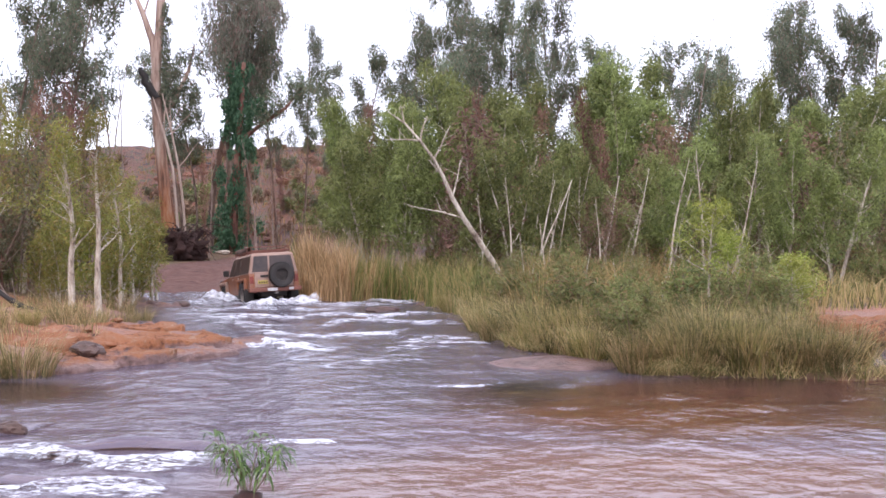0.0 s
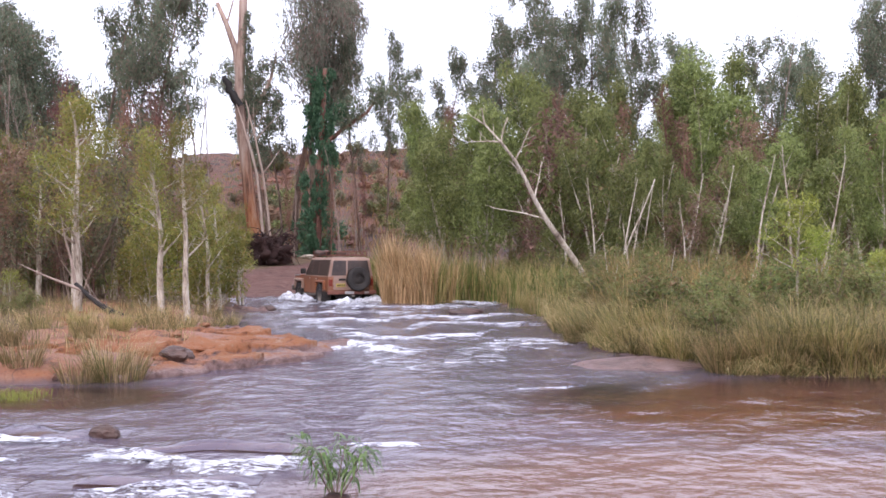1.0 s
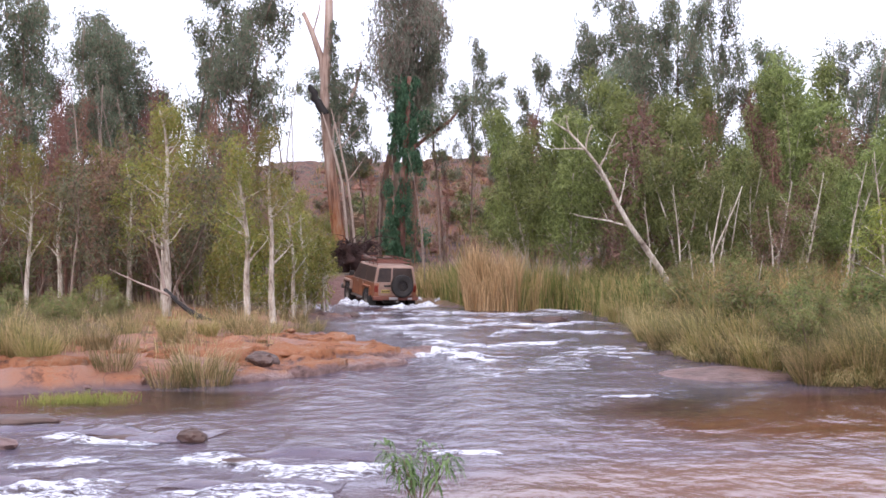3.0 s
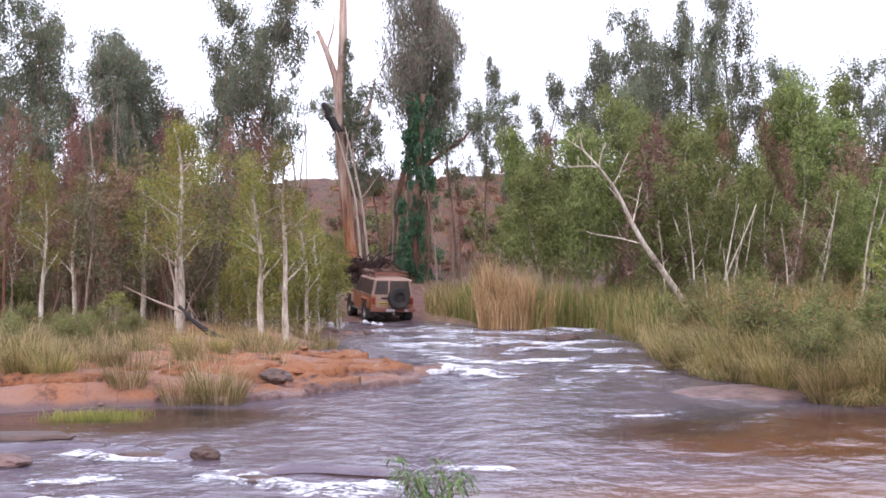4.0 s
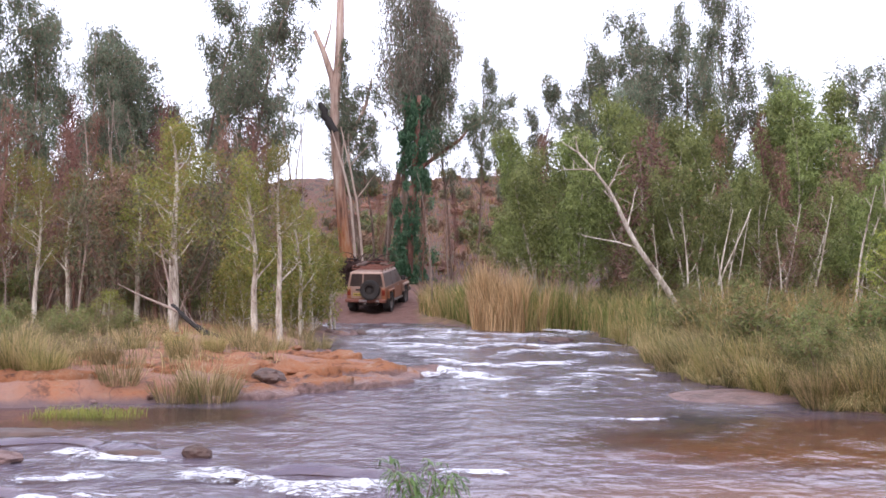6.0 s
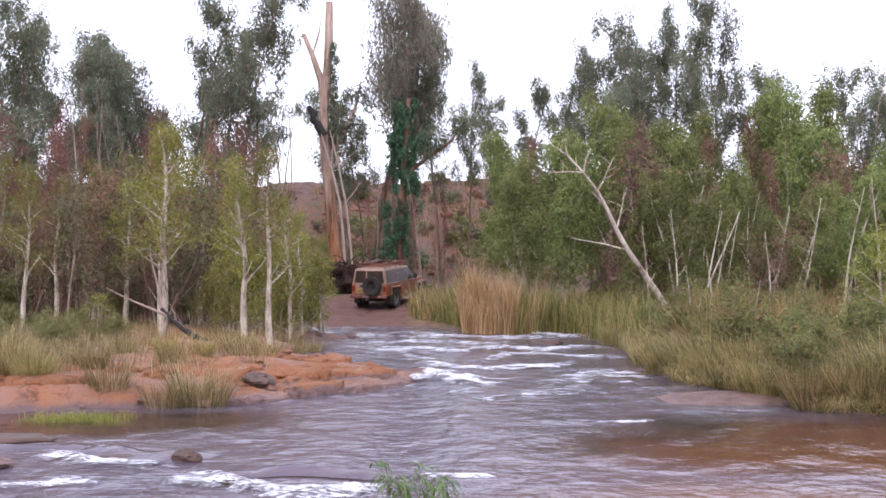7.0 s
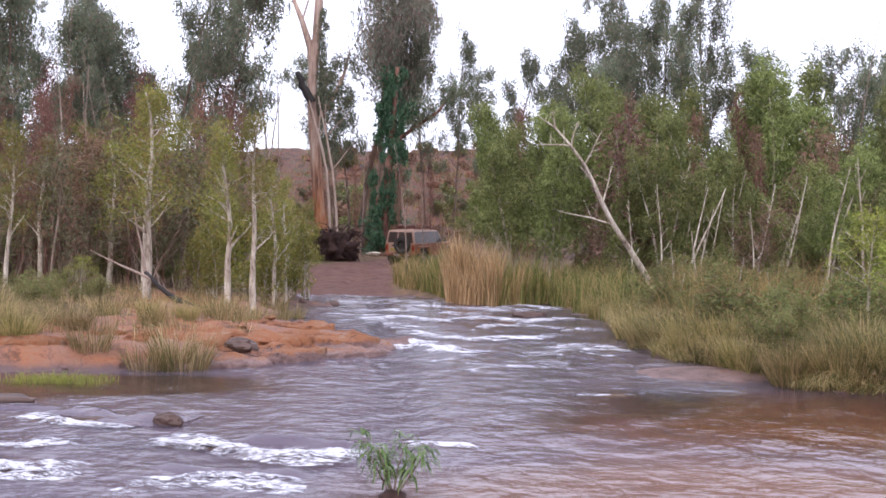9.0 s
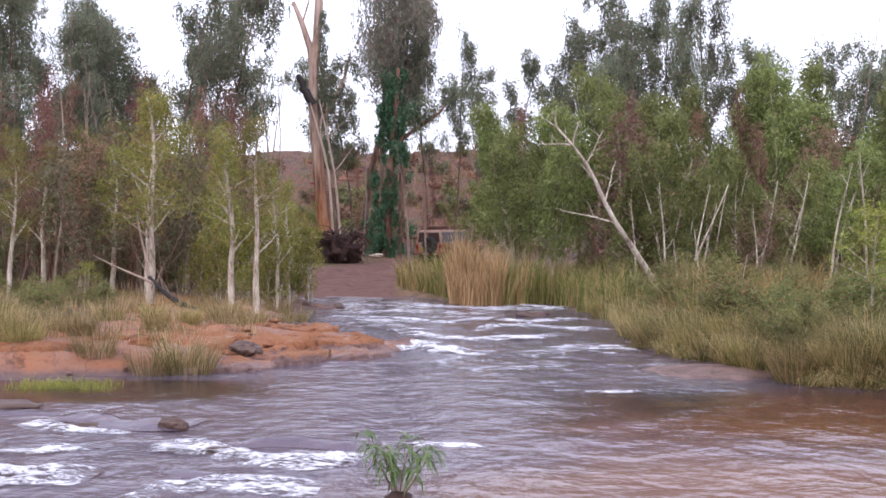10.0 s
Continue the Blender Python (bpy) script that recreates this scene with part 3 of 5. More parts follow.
def leaves(rng, centres, per, spread, size, width, hang):
    """Pointed leaves in clumps: an array of corners and its faces. hang: 0 any way, 1 straight down."""
    c = np.repeat(np.array([tuple(v) for v, _ in centres]), per, axis=0)
    s = np.repeat(np.array([k for _, k in centres]), per)[:, None]
    n = len(c)
    g = np.random.default_rng(rng.randrange(1 << 30))
    off = g.normal(size=(n, 3))
    off *= (g.random((n, 1)) ** 0.45) / np.maximum(np.linalg.norm(off, axis=1, keepdims=True), 1e-6)
    c = c + off * s * np.array(spread)
    d = g.normal(size=(n, 3))
    d /= np.linalg.norm(d, axis=1, keepdims=True)
    d = d * (1 - hang) + np.array([0, 0, -1.0]) * hang
    d /= np.maximum(np.linalg.norm(d, axis=1, keepdims=True), 1e-6)
    a = np.cross(d, g.normal(size=(n, 3)))
    a /= np.maximum(np.linalg.norm(a, axis=1, keepdims=True), 1e-6)
    ln = size * g.uniform(0.6, 1.3, (n, 1))
    w = width * g.uniform(0.7, 1.2, (n, 1))
    v = np.stack([c + a * w * 0.5, c + d * ln, c - a * w * 0.5], 1).reshape(-1, 3)
    f = np.arange(n * 3).reshape(-1, 3)
    return v, f


def tree(name, label, group, seed, tall, girth, bark, leaf, first=0.35, limbs=9, reach=0.28, lean=(0, 0), wobble=0.10, twigs=3, per=60, spread=(0.5, 0.5, 0.5), size=0.2, width=0.05,
         hang=0.4, droop=0.0, up=0.8, stems=1, along=False, category="tree", sides=(9, 5, 3), taper=0.75):
    rng = random.Random(seed)
    top = empty(name, label, category, group)
    tv, tf, centres = [], [], []
    for st in range(stems):
        ang = rng.uniform(0, 6.3)
        tilt = Vector((lean[0], lean[1], 1)) + (Vector((math.cos(ang), math.sin(ang), 0)) * 0.22 if stems > 1 else Vector())
        h = tall * (1 if st == 0 else rng.uniform(0.7, 0.95))
        start = Vector((math.cos(ang) * 0.12 * (stems > 1), math.sin(ang) * 0.12 * (stems > 1), -0.25))
        pts = limb_points(rng, start, tilt, h, wobble, 10)
        rad = [girth * (1 - 0.85 * i / 10) * (1.25 if i == 0 else 1) for i in range(11)]
        tube(tv, tf, pts, rad, sides[0])
        for k in range(limbs):
            u = first + (0.98 - first) * (k + rng.uniform(0.1, 0.9)) / limbs
            i = min(9, int(u * 10))
            p = pts[i].lerp(pts[i + 1], u * 10 - i)
            a = rng.uniform(0, 6.28)
            way = Vector((math.cos(a), math.sin(a), up * rng.uniform(0.5, 1.4)))
            ln = tall * reach * (1.15 - taper * (u - first) / (1 - first)) * rng.uniform(0.7, 1.2)
            lp = limb_points(rng, p, way, ln, 0.16, 5, droop)
            r0 = girth * (1 - 0.85 * u) * 0.55
            tube(tv, tf, lp, [max(0.006, r0 * (1 - 0.8 * q / 5)) for q in range(6)], sides[1])
            for q in range(twigs):
                s0 = lp[2 + q % 4] if twigs > 1 else lp[3]
                tp = limb_points(rng, s0, Vector((rng.uniform(-1, 1), rng.uniform(-1, 1), rng.uniform(-0.2, 1.0))), ln * rng.uniform(0.3, 0.55), 0.2, 3, droop)
                tube(tv, tf, tp, [max(0.005, r0 * 0.35), max(0.004, r0 * 0.22), 0.005, 0.004], sides[2])
                centres.append((tp[-1], rng.uniform(0.6, 1.25)))
                if along:
                    centres.append((tp[1], rng.uniform(0.5, 0.9)))
            centres.append((lp[-1], rng.uniform(0.7, 1.2)))
        centres.append((pts[-1], 0.9))
    mesh_ob("trunk", tv, tf, bark, top, smooth=True)
    if leaf and per:
        v, f = leaves(rng, centres, per, spread, size, width, hang)
        mesh_ob("crown", v, f, leaf, top)
    return top


USED = {}


def plant_at(proto, x, y, scale=1.0, turn=0.0, squash=1.0, label=""):
    m = Matrix.Translation((x, y, height(x, y))) @ Matrix.Rotation(radians(turn), 4, "Z") @ Matrix.Diagonal((scale * squash, scale * squash, scale, 1))
    if proto not in USED:
        USED[proto] = True
        proto.matrix_basis = m
        return proto
    old = proto.matrix_basis.copy()
    ob = copy_thing(proto, Matrix())
    ob.matrix_basis = m
    return ob

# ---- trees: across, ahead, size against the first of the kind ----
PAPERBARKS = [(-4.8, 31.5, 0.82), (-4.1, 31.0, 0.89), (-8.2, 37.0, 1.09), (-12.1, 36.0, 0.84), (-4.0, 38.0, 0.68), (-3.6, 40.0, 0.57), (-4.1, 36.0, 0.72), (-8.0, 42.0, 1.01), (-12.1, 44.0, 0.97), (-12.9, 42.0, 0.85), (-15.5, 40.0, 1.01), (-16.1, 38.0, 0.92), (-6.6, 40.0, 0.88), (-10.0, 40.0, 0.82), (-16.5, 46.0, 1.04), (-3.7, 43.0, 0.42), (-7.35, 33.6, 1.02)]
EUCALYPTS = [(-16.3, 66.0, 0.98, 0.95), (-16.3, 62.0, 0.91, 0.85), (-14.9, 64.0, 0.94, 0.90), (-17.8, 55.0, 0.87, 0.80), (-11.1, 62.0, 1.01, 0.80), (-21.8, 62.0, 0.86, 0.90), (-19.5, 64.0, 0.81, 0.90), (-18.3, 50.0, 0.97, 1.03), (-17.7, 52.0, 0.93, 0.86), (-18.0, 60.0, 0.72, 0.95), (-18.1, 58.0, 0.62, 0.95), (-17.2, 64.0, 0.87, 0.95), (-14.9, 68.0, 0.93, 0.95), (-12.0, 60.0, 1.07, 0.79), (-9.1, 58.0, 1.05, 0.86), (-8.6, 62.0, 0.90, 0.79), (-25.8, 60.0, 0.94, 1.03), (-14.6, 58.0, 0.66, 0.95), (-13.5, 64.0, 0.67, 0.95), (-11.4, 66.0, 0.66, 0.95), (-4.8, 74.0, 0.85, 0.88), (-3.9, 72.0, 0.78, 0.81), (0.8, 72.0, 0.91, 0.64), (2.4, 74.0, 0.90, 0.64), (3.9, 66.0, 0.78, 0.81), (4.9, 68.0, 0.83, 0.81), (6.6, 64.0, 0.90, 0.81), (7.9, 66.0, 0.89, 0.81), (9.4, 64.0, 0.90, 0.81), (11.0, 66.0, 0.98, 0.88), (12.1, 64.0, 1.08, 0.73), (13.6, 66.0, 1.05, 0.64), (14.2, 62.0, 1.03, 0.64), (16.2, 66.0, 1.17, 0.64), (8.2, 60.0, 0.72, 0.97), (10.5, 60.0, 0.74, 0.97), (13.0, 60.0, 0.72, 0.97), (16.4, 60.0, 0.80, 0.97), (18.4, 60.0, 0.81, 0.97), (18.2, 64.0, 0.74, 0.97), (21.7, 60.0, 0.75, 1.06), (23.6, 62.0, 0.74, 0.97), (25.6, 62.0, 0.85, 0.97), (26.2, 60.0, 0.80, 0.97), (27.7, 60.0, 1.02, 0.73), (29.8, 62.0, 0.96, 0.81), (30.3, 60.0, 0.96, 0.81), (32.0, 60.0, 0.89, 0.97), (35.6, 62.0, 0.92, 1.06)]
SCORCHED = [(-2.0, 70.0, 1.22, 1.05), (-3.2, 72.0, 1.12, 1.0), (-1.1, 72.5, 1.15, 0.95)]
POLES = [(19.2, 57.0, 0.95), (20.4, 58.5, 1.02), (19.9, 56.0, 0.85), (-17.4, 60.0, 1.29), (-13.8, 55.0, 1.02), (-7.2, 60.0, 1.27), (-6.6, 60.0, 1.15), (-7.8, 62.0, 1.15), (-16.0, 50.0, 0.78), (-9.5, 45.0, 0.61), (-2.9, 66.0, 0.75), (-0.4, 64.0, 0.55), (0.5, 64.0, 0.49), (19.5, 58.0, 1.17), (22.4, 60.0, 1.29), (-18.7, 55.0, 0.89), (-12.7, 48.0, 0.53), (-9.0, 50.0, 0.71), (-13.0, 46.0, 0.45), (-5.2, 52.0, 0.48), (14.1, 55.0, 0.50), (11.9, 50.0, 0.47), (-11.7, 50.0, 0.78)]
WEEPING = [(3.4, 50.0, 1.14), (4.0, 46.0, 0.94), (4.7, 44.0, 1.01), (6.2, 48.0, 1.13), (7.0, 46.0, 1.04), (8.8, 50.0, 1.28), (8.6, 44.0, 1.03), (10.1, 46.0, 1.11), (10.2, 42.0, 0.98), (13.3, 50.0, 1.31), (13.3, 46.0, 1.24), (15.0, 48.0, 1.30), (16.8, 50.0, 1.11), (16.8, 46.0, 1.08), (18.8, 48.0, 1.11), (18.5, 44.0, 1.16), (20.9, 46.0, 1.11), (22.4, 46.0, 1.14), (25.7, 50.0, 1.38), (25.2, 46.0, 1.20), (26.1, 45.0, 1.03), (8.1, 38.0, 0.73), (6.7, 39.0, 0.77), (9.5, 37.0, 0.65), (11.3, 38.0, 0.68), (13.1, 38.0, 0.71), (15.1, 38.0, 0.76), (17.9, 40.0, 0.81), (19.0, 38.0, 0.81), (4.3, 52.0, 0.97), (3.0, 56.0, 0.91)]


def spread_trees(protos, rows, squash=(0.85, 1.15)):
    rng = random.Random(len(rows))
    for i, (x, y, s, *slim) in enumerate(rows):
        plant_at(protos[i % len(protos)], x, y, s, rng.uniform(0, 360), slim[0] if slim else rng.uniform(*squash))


paperbarks = [tree("paperbark_tree", "slender young paperbark with pale peeling trunk and yellow-green leaves", "young paperbarks on the bank", s, 6.0, 0.115, M_PAPERBARK, L_PAPER,
                   first=0.34, limbs=18, reach=0.17, twigs=3, per=48, spread=(0.36, 0.36, 0.45), size=0.12, width=0.032, hang=0.4, up=1.1) for s in (11, 12, 13)]
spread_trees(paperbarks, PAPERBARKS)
weeping = [tree("weeping_tree", "drooping green riverside tree with thin pale trunk", "riverside grove", s, 7.0, 0.09, M_PAPERBARK, L_WEEP,
                first=0.22, limbs=16, reach=0.19, twigs=3, per=80, spread=(0.36, 0.36, 0.55), size=0.18, width=0.048, hang=0.45, up=1.1, stems=2) for s in (21, 22, 23, 24)]
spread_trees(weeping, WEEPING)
eucalypts = [tree("eucalypt_tree", "tall dark grey-green eucalypt with open crown", "tall eucalypts behind the river", s, 14.0, 0.14, M_GREYBARK, L_EUC,
                  first=0.4, limbs=16, reach=0.15, twigs=4, per=112, spread=(0.55, 0.55, 0.75), size=0.22, width=0.07, hang=0.5, up=0.95, wobble=0.1, taper=0.45) for s in (31, 32, 33, 34)]
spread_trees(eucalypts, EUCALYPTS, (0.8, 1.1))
scorched = [tree("scorched_eucalypt", "tall eucalypt with rusty fire-scorched foliage", "tall eucalypts behind the river", s, 14.0, 0.2, M_GREYBARK, L_RUST,
                 first=0.48, limbs=17, reach=0.14, twigs=4, per=150, spread=(0.6, 0.6, 0.95), size=0.2, width=0.055, hang=0.65, up=1.4, taper=0.5) for s in (41, 42)]
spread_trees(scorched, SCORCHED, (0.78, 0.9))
poles = [tree("dead_sapling", "bare thin dead sapling", "dead saplings among the trees", s, 10.0, 0.055, M_DEADWOOD, None,
              first=0.3, limbs=9, reach=0.1, twigs=2, per=0, up=1.5, wobble=0.07) for s in (51, 52, 53)]
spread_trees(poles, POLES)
rng = random.Random(6)
for k in range(52):
    y = rng.uniform(40, 62)
    x = rng.uniform(-0.40 * y, -6.6 if y < 52 else -8.2) if k % 3 else rng.uniform(0.15 * y, 0.5 * y)
    if inland(x, y) > 1.0:
        plant_at(rng.choice(poles), x, y, rng.uniform(0.4, 0.85), rng.uniform(0, 360), rng.uniform(0.8, 1.3))
charred = [tree("scorched_sapling", "slender fire-browned sapling with rust-coloured dead leaves", "fire-browned saplings under the tall trees", s, 7.0, 0.06, M_REDBARK, L_SCORCH,
                sides=(7, 4, 3), first=0.2, limbs=13, reach=0.11, twigs=2, per=32, spread=(0.3, 0.3, 0.55), size=0.17, width=0.04, hang=0.5, up=1.6, wobble=0.06) for s in (55, 56, 57)]
rng = random.Random(12)
for k in range(78):
    y = rng.uniform(41, 63)
    x = rng.uniform(-0.39 * y, -6.8 if y < 52 else -7.6) if k % 4 else rng.uniform(0.06 * y + 1.0, 0.5 * y)
    if inland(x, y) > 1.0 and to_track(x, y) > 3.4:
        plant_at(rng.choice(charred), x, y, rng.uniform(0.5, 1.25), rng.uniform(0, 360), rng.uniform(0.8, 1.2))
for x, y, s in ((-3.0, 65.5, 0.8), (-0.9, 68.0, 0.75), (0.3, 66.5, 0.7), (-2.3, 71.0, 0.95), (0.9, 70.5, 0.8)):
    plant_at(charred[0], x, y, s, 70 * x, 0.7)
thicket = [tree("thicket_sapling", "thin dull green thicket sapling with bare lower stem", "thicket under the tall trees", s, 5.0, 0.04, M_GREYBARK, lf,
                sides=(6, 3, 3), first=0.15, limbs=10, reach=0.22, twigs=2, per=20, spread=(0.3, 0.3, 0.45), size=0.17, width=0.05, hang=0.4, up=1.3, stems=2) for s, lf in ((65, L_DULL), (66, L_SHRUB), (67, L_DULL), (68, L_DRY))]
shrubs = [tree("shrub", "olive green riverside shrub", "understorey shrubs", s, 1.6, 0.03, M_GREYBARK, L_SHRUB,
               sides=(5, 3, 3), first=0.1, limbs=8, reach=0.5, twigs=2, per=20, spread=(0.3, 0.3, 0.3), size=0.15, width=0.04, hang=0.15, up=1.5, stems=3, category="shrub") for s in (61, 62, 63)]
hill_shrubs = [tree("hill_shrub", "low dry shrub on the red hillside", "shrubs of the hillside", s, 1.3, 0.03, M_GREYBARK, lf,
                    sides=(4, 3, 3), first=0.1, limbs=6, reach=0.45, twigs=1, per=16, spread=(0.3, 0.3, 0.3), size=0.24, width=0.11, hang=0.1, up=0.9, stems=2, category="shrub") for s, lf in ((64, L_DRY), (69, L_SHRUB), (70, L_DULL))]
brush = [tree("dry_brush", "leafless red-brown dry brush", "dry brush under the trees", s, 2.2, 0.02, M_DEADWOOD, L_DRY,
              sides=(4, 3, 3), first=0.1, limbs=8, reach=0.4, twigs=2, per=13, spread=(0.3, 0.3, 0.4), size=0.22, width=0.018, hang=0.1, up=1.6, stems=2, category="shrub") for s in (71, 72)]
rng = random.Random(5)
for k in range(104):
    y = rng.uniform(35, 62)
    left = k % 2 == 0
    x = rng.uniform(-0.42 * y, -6.2 if y < 50 else -8.0) if left else rng.uniform(6.5 if y < 50 else 0.10 * y + 3.5, 0.62 * y)
    proto = rng.choice(brush if (left and rng.random() < 0.6) or rng.random() < 0.25 else shrubs)
    if to_track(x, y) > 3.2 and inland(x, y) > 0.5 and (not left or y > 41):
        plant_at(proto, x, y, rng.uniform(0.7, 1.6), rng.uniform(0, 360), rng.uniform(0.9, 1.4))
for k in range(105):
    y = rng.uniform(39, 66)
    left = k % 5 < 3
    x = rng.uniform(-0.42 * y, -6.4 if y < 52 else -8.0) if left else rng.uniform(0.13 * y, 0.60 * y)
    if to_track(x, y) > 3.4 and inland(x, y) > 1.0:
        plant_at(rng.choice(thicket), x, y, rng.uniform(0.6, 1.35), rng.uniform(0, 360), rng.uniform(0.9, 1.3))
for k in range(170):
    y = rng.uniform(72, 130)
    x = rng.uniform(-0.09 * y, 0.09 * y) if k % 3 else rng.uniform(-0.4 * y, 0.5 * y)
    if to_track(x, y) > 4:
        plant_at(rng.choice(hill_shrubs), x, y, rng.uniform(0.4, 1.1), rng.uniform(0, 360), rng.uniform(1.0, 1.5))
for k in range(42):
    y = rng.uniform(24.0, 36)
    x = float(lerp_table(SHORE_R, y)) + rng.uniform(0.8, 6.0)
    if inland(x, y) > 0.6 and x < 11.5 + 0.4 * (y - 22):
        plant_at(rng.choice(shrubs), x, y, rng.uniform(0.45, 1.0), rng.uniform(0, 360), rng.uniform(0.9, 1.3))
for k in range(16):
    x, y = rng.uniform(-11.5, -5.0), rng.uniform(25.5, 35.0)
    if inland(x, y) > 1.5 and not -0.25 < x / y < -0.15:
        plant_at(rng.choice(shrubs), x, y, rng.uniform(0.28, 0.6), rng.uniform(0, 360), rng.uniform(0.8, 1.1))
bright = tree("bright_sapling", "bright green leafy sapling with pale trunk on the grassy bank", "bright saplings", 81, 2.8, 0.05, M_PAPERBARK, L_BRIGHT, first=0.5, limbs=14, reach=0.27,
              twigs=3, per=30, spread=(0.22, 0.22, 0.22), size=0.12, width=0.026, hang=0.3, up=0.9, wobble=0.08)
plant_at(bright, 9.35, 24.6, 1.05)
plant_at(bright, 9.75, 24.2, 0.8, 200, 0.8)
plant_at(bright, 11.1, 24.5, 0.72, 70, 1.6)
plant_at(bright, 11.5, 25.0, 0.6, 130, 1.5)
plant_at(bright, 12.3, 26.5, 0.7, 160, 1.3)
plant_at(bright, -8.5, 31.0, 0.42, 30, 1.3)


bushes = [tree("paperbark_bush", "bushy yellow-green paperbark regrowth, leafy to the ground", "young paperbarks on the bank", s, 3.0, 0.04, M_PAPERBARK, L_PAPER, sides=(7, 4, 3),
               first=0.06, limbs=16, reach=0.26, twigs=2, per=34, spread=(0.28, 0.28, 0.36), size=0.13, width=0.045, hang=0.35, up=1.2, stems=2) for s in (91, 92)]
for k, (x, y, s) in enumerate([(-4.35, 36.4, 0.95), (-4.2, 39.4, 1.05), (-5.0, 37.8, 1.15), (-5.9, 35.8, 0.8), (-4.3, 42.5, 1.0), (-5.3, 41.0, 1.2), (-6.6, 38.2, 0.9), (-5.0, 45.0, 1.0)]):
    plant_at(bushes[k % 2], x, y, s, 57 * k)
bank_bushes = [tree("bank_bush", "upright olive green bush among the bank grass", "bushes on the grassy bank", s, 2.0, 0.03, M_GREYBARK, L_SHRUB, sides=(6, 4, 3),
                    first=0.08, limbs=12, reach=0.26, twigs=2, per=26, spread=(0.22, 0.22, 0.3), size=0.14, width=0.022, hang=0.2, up=1.8, stems=3, category="bush") for s in (93, 94)]
rng = random.Random(52)
for k in range(30):
    y = rng.uniform(21.5, 35)
    x = float(lerp_table(SHORE_R, y)) + rng.uniform(0.9, 5.0)
    if inland(x, y) > 0.8 and x < 11 + 0.4 * (y - 24):
        plant_at(bank_bushes[k % 2], x, y, rng.uniform(0.5, 0.95), 61 * k, rng.uniform(1.0, 1.4))
pale_stems = [tree("pale_sapling", "slender bare pale-barked sapling trunk", "pale saplings in the grove", s, 4.6, 0.055, M_PAPERBARK, None, lean=(ln, 0), first=0.45, limbs=5, reach=0.14, twigs=2, per=0,
                   up=1.6, wobble=0.07) for s, ln in ((95, 0.2), (96, 0.08), (97, -0.05))]
for k, (x, y, s) in enumerate([(8.8, 37.0, 0.85), (9.6, 37.5, 1.0), (7.6, 36.5, 0.9), (10.4, 37.2, 0.9), (7.9, 38.0, 1.1), (6.9, 37.6, 0.8), (11.2, 36.8, 0.95), (12.4, 36.2, 1.0), (13.4, 35.5, 1.05), (14.6, 36.5, 1.0), (8.3, 35.4, 0.75), (10.0, 35.0, 0.7), (9.9, 24.9, 0.42), (7.3, 26.6, 0.3), (8.4, 28.0, 0.36), (6.4, 29.5, 0.34), (9.1, 27.0, 0.3), (7.0, 32.0, 0.5), (8.2, 31.0, 0.42)]):
    plant_at(pale_stems[k % 3], x, y, s, 0)
plant_at(poles[0], -0.28, 50.0, 0.62, 40)
plant_at(poles[1], 0.5, 51.5, 0.5, 90)


def leaning_tree():
    """A bare pale trunk that leans far over, with dead twigs."""
    rng = random.Random(3)
    top = empty("leaning_tree", "bare pale trunk leaning far over the reeds, with dead forks", "tree")
    v, f = [], []
    a, b = Vector((7.5, 36.0, 0.2)), Vector((4.05, 34.5, 5.6))
    pts = [a.lerp(b, i / 9) + Vector((0.10 * math.sin(i * 1.1), 0, 0.28 * math.sin(math.pi * i / 9) - 0.05)) for i in range(10)]
    tube(v, f, pts, [0.11 * (1 - 0.75 * i / 9) for i in range(10)], 9)
    for i, way, ln in ((8, (-0.8, 0, 0.15), 1.0), (8, (0.1, 0.2, 1), 0.8), (7, (0.6, 0, 1), 1.1), (9, (-0.2, 0, 1), 0.5), (4, (-1, 0, 0.12), 1.7), (5, (0.3, 0.4, 1), 1.3), (9, (-0.9, 0, 0.5), 0.6), (6, (-0.6, 0.1, 0.8), 0.7)):
        lp = limb_points(rng, pts[i], Vector(way), ln, 0.12, 5)
        tube(v, f, lp, [0.03 * (1 - 0.15 * q) for q in range(6)], 6)
        for q in (2, 3, 4):
            tp = limb_points(rng, lp[q], Vector((rng.uniform(-1, 1), rng.uniform(-0.4, 0.4), rng.uniform(0, 1))), ln * 0.35, 0.15, 3)
            tube(v, f, tp, [0.012, 0.01, 0.008, 0.005], 4)
    for x, y, z, wx in ((7.9, 36.2, 4.2, 0.25), (8.3, 36.4, 4.0, 0.12), (8.15, 33.5, 2.6, -0.18)):
        lp = limb_points(rng, Vector((x, y, 0.1)), Vector((wx, 0, 1)), z, 0.05, 7)
        tube(v, f, lp, [0.05 * (1 - 0.11 * q) for q in range(8)], 7)
    mesh_ob("trunk", v, f, M_PAPERBARK, top, smooth=True)


leaning_tree()


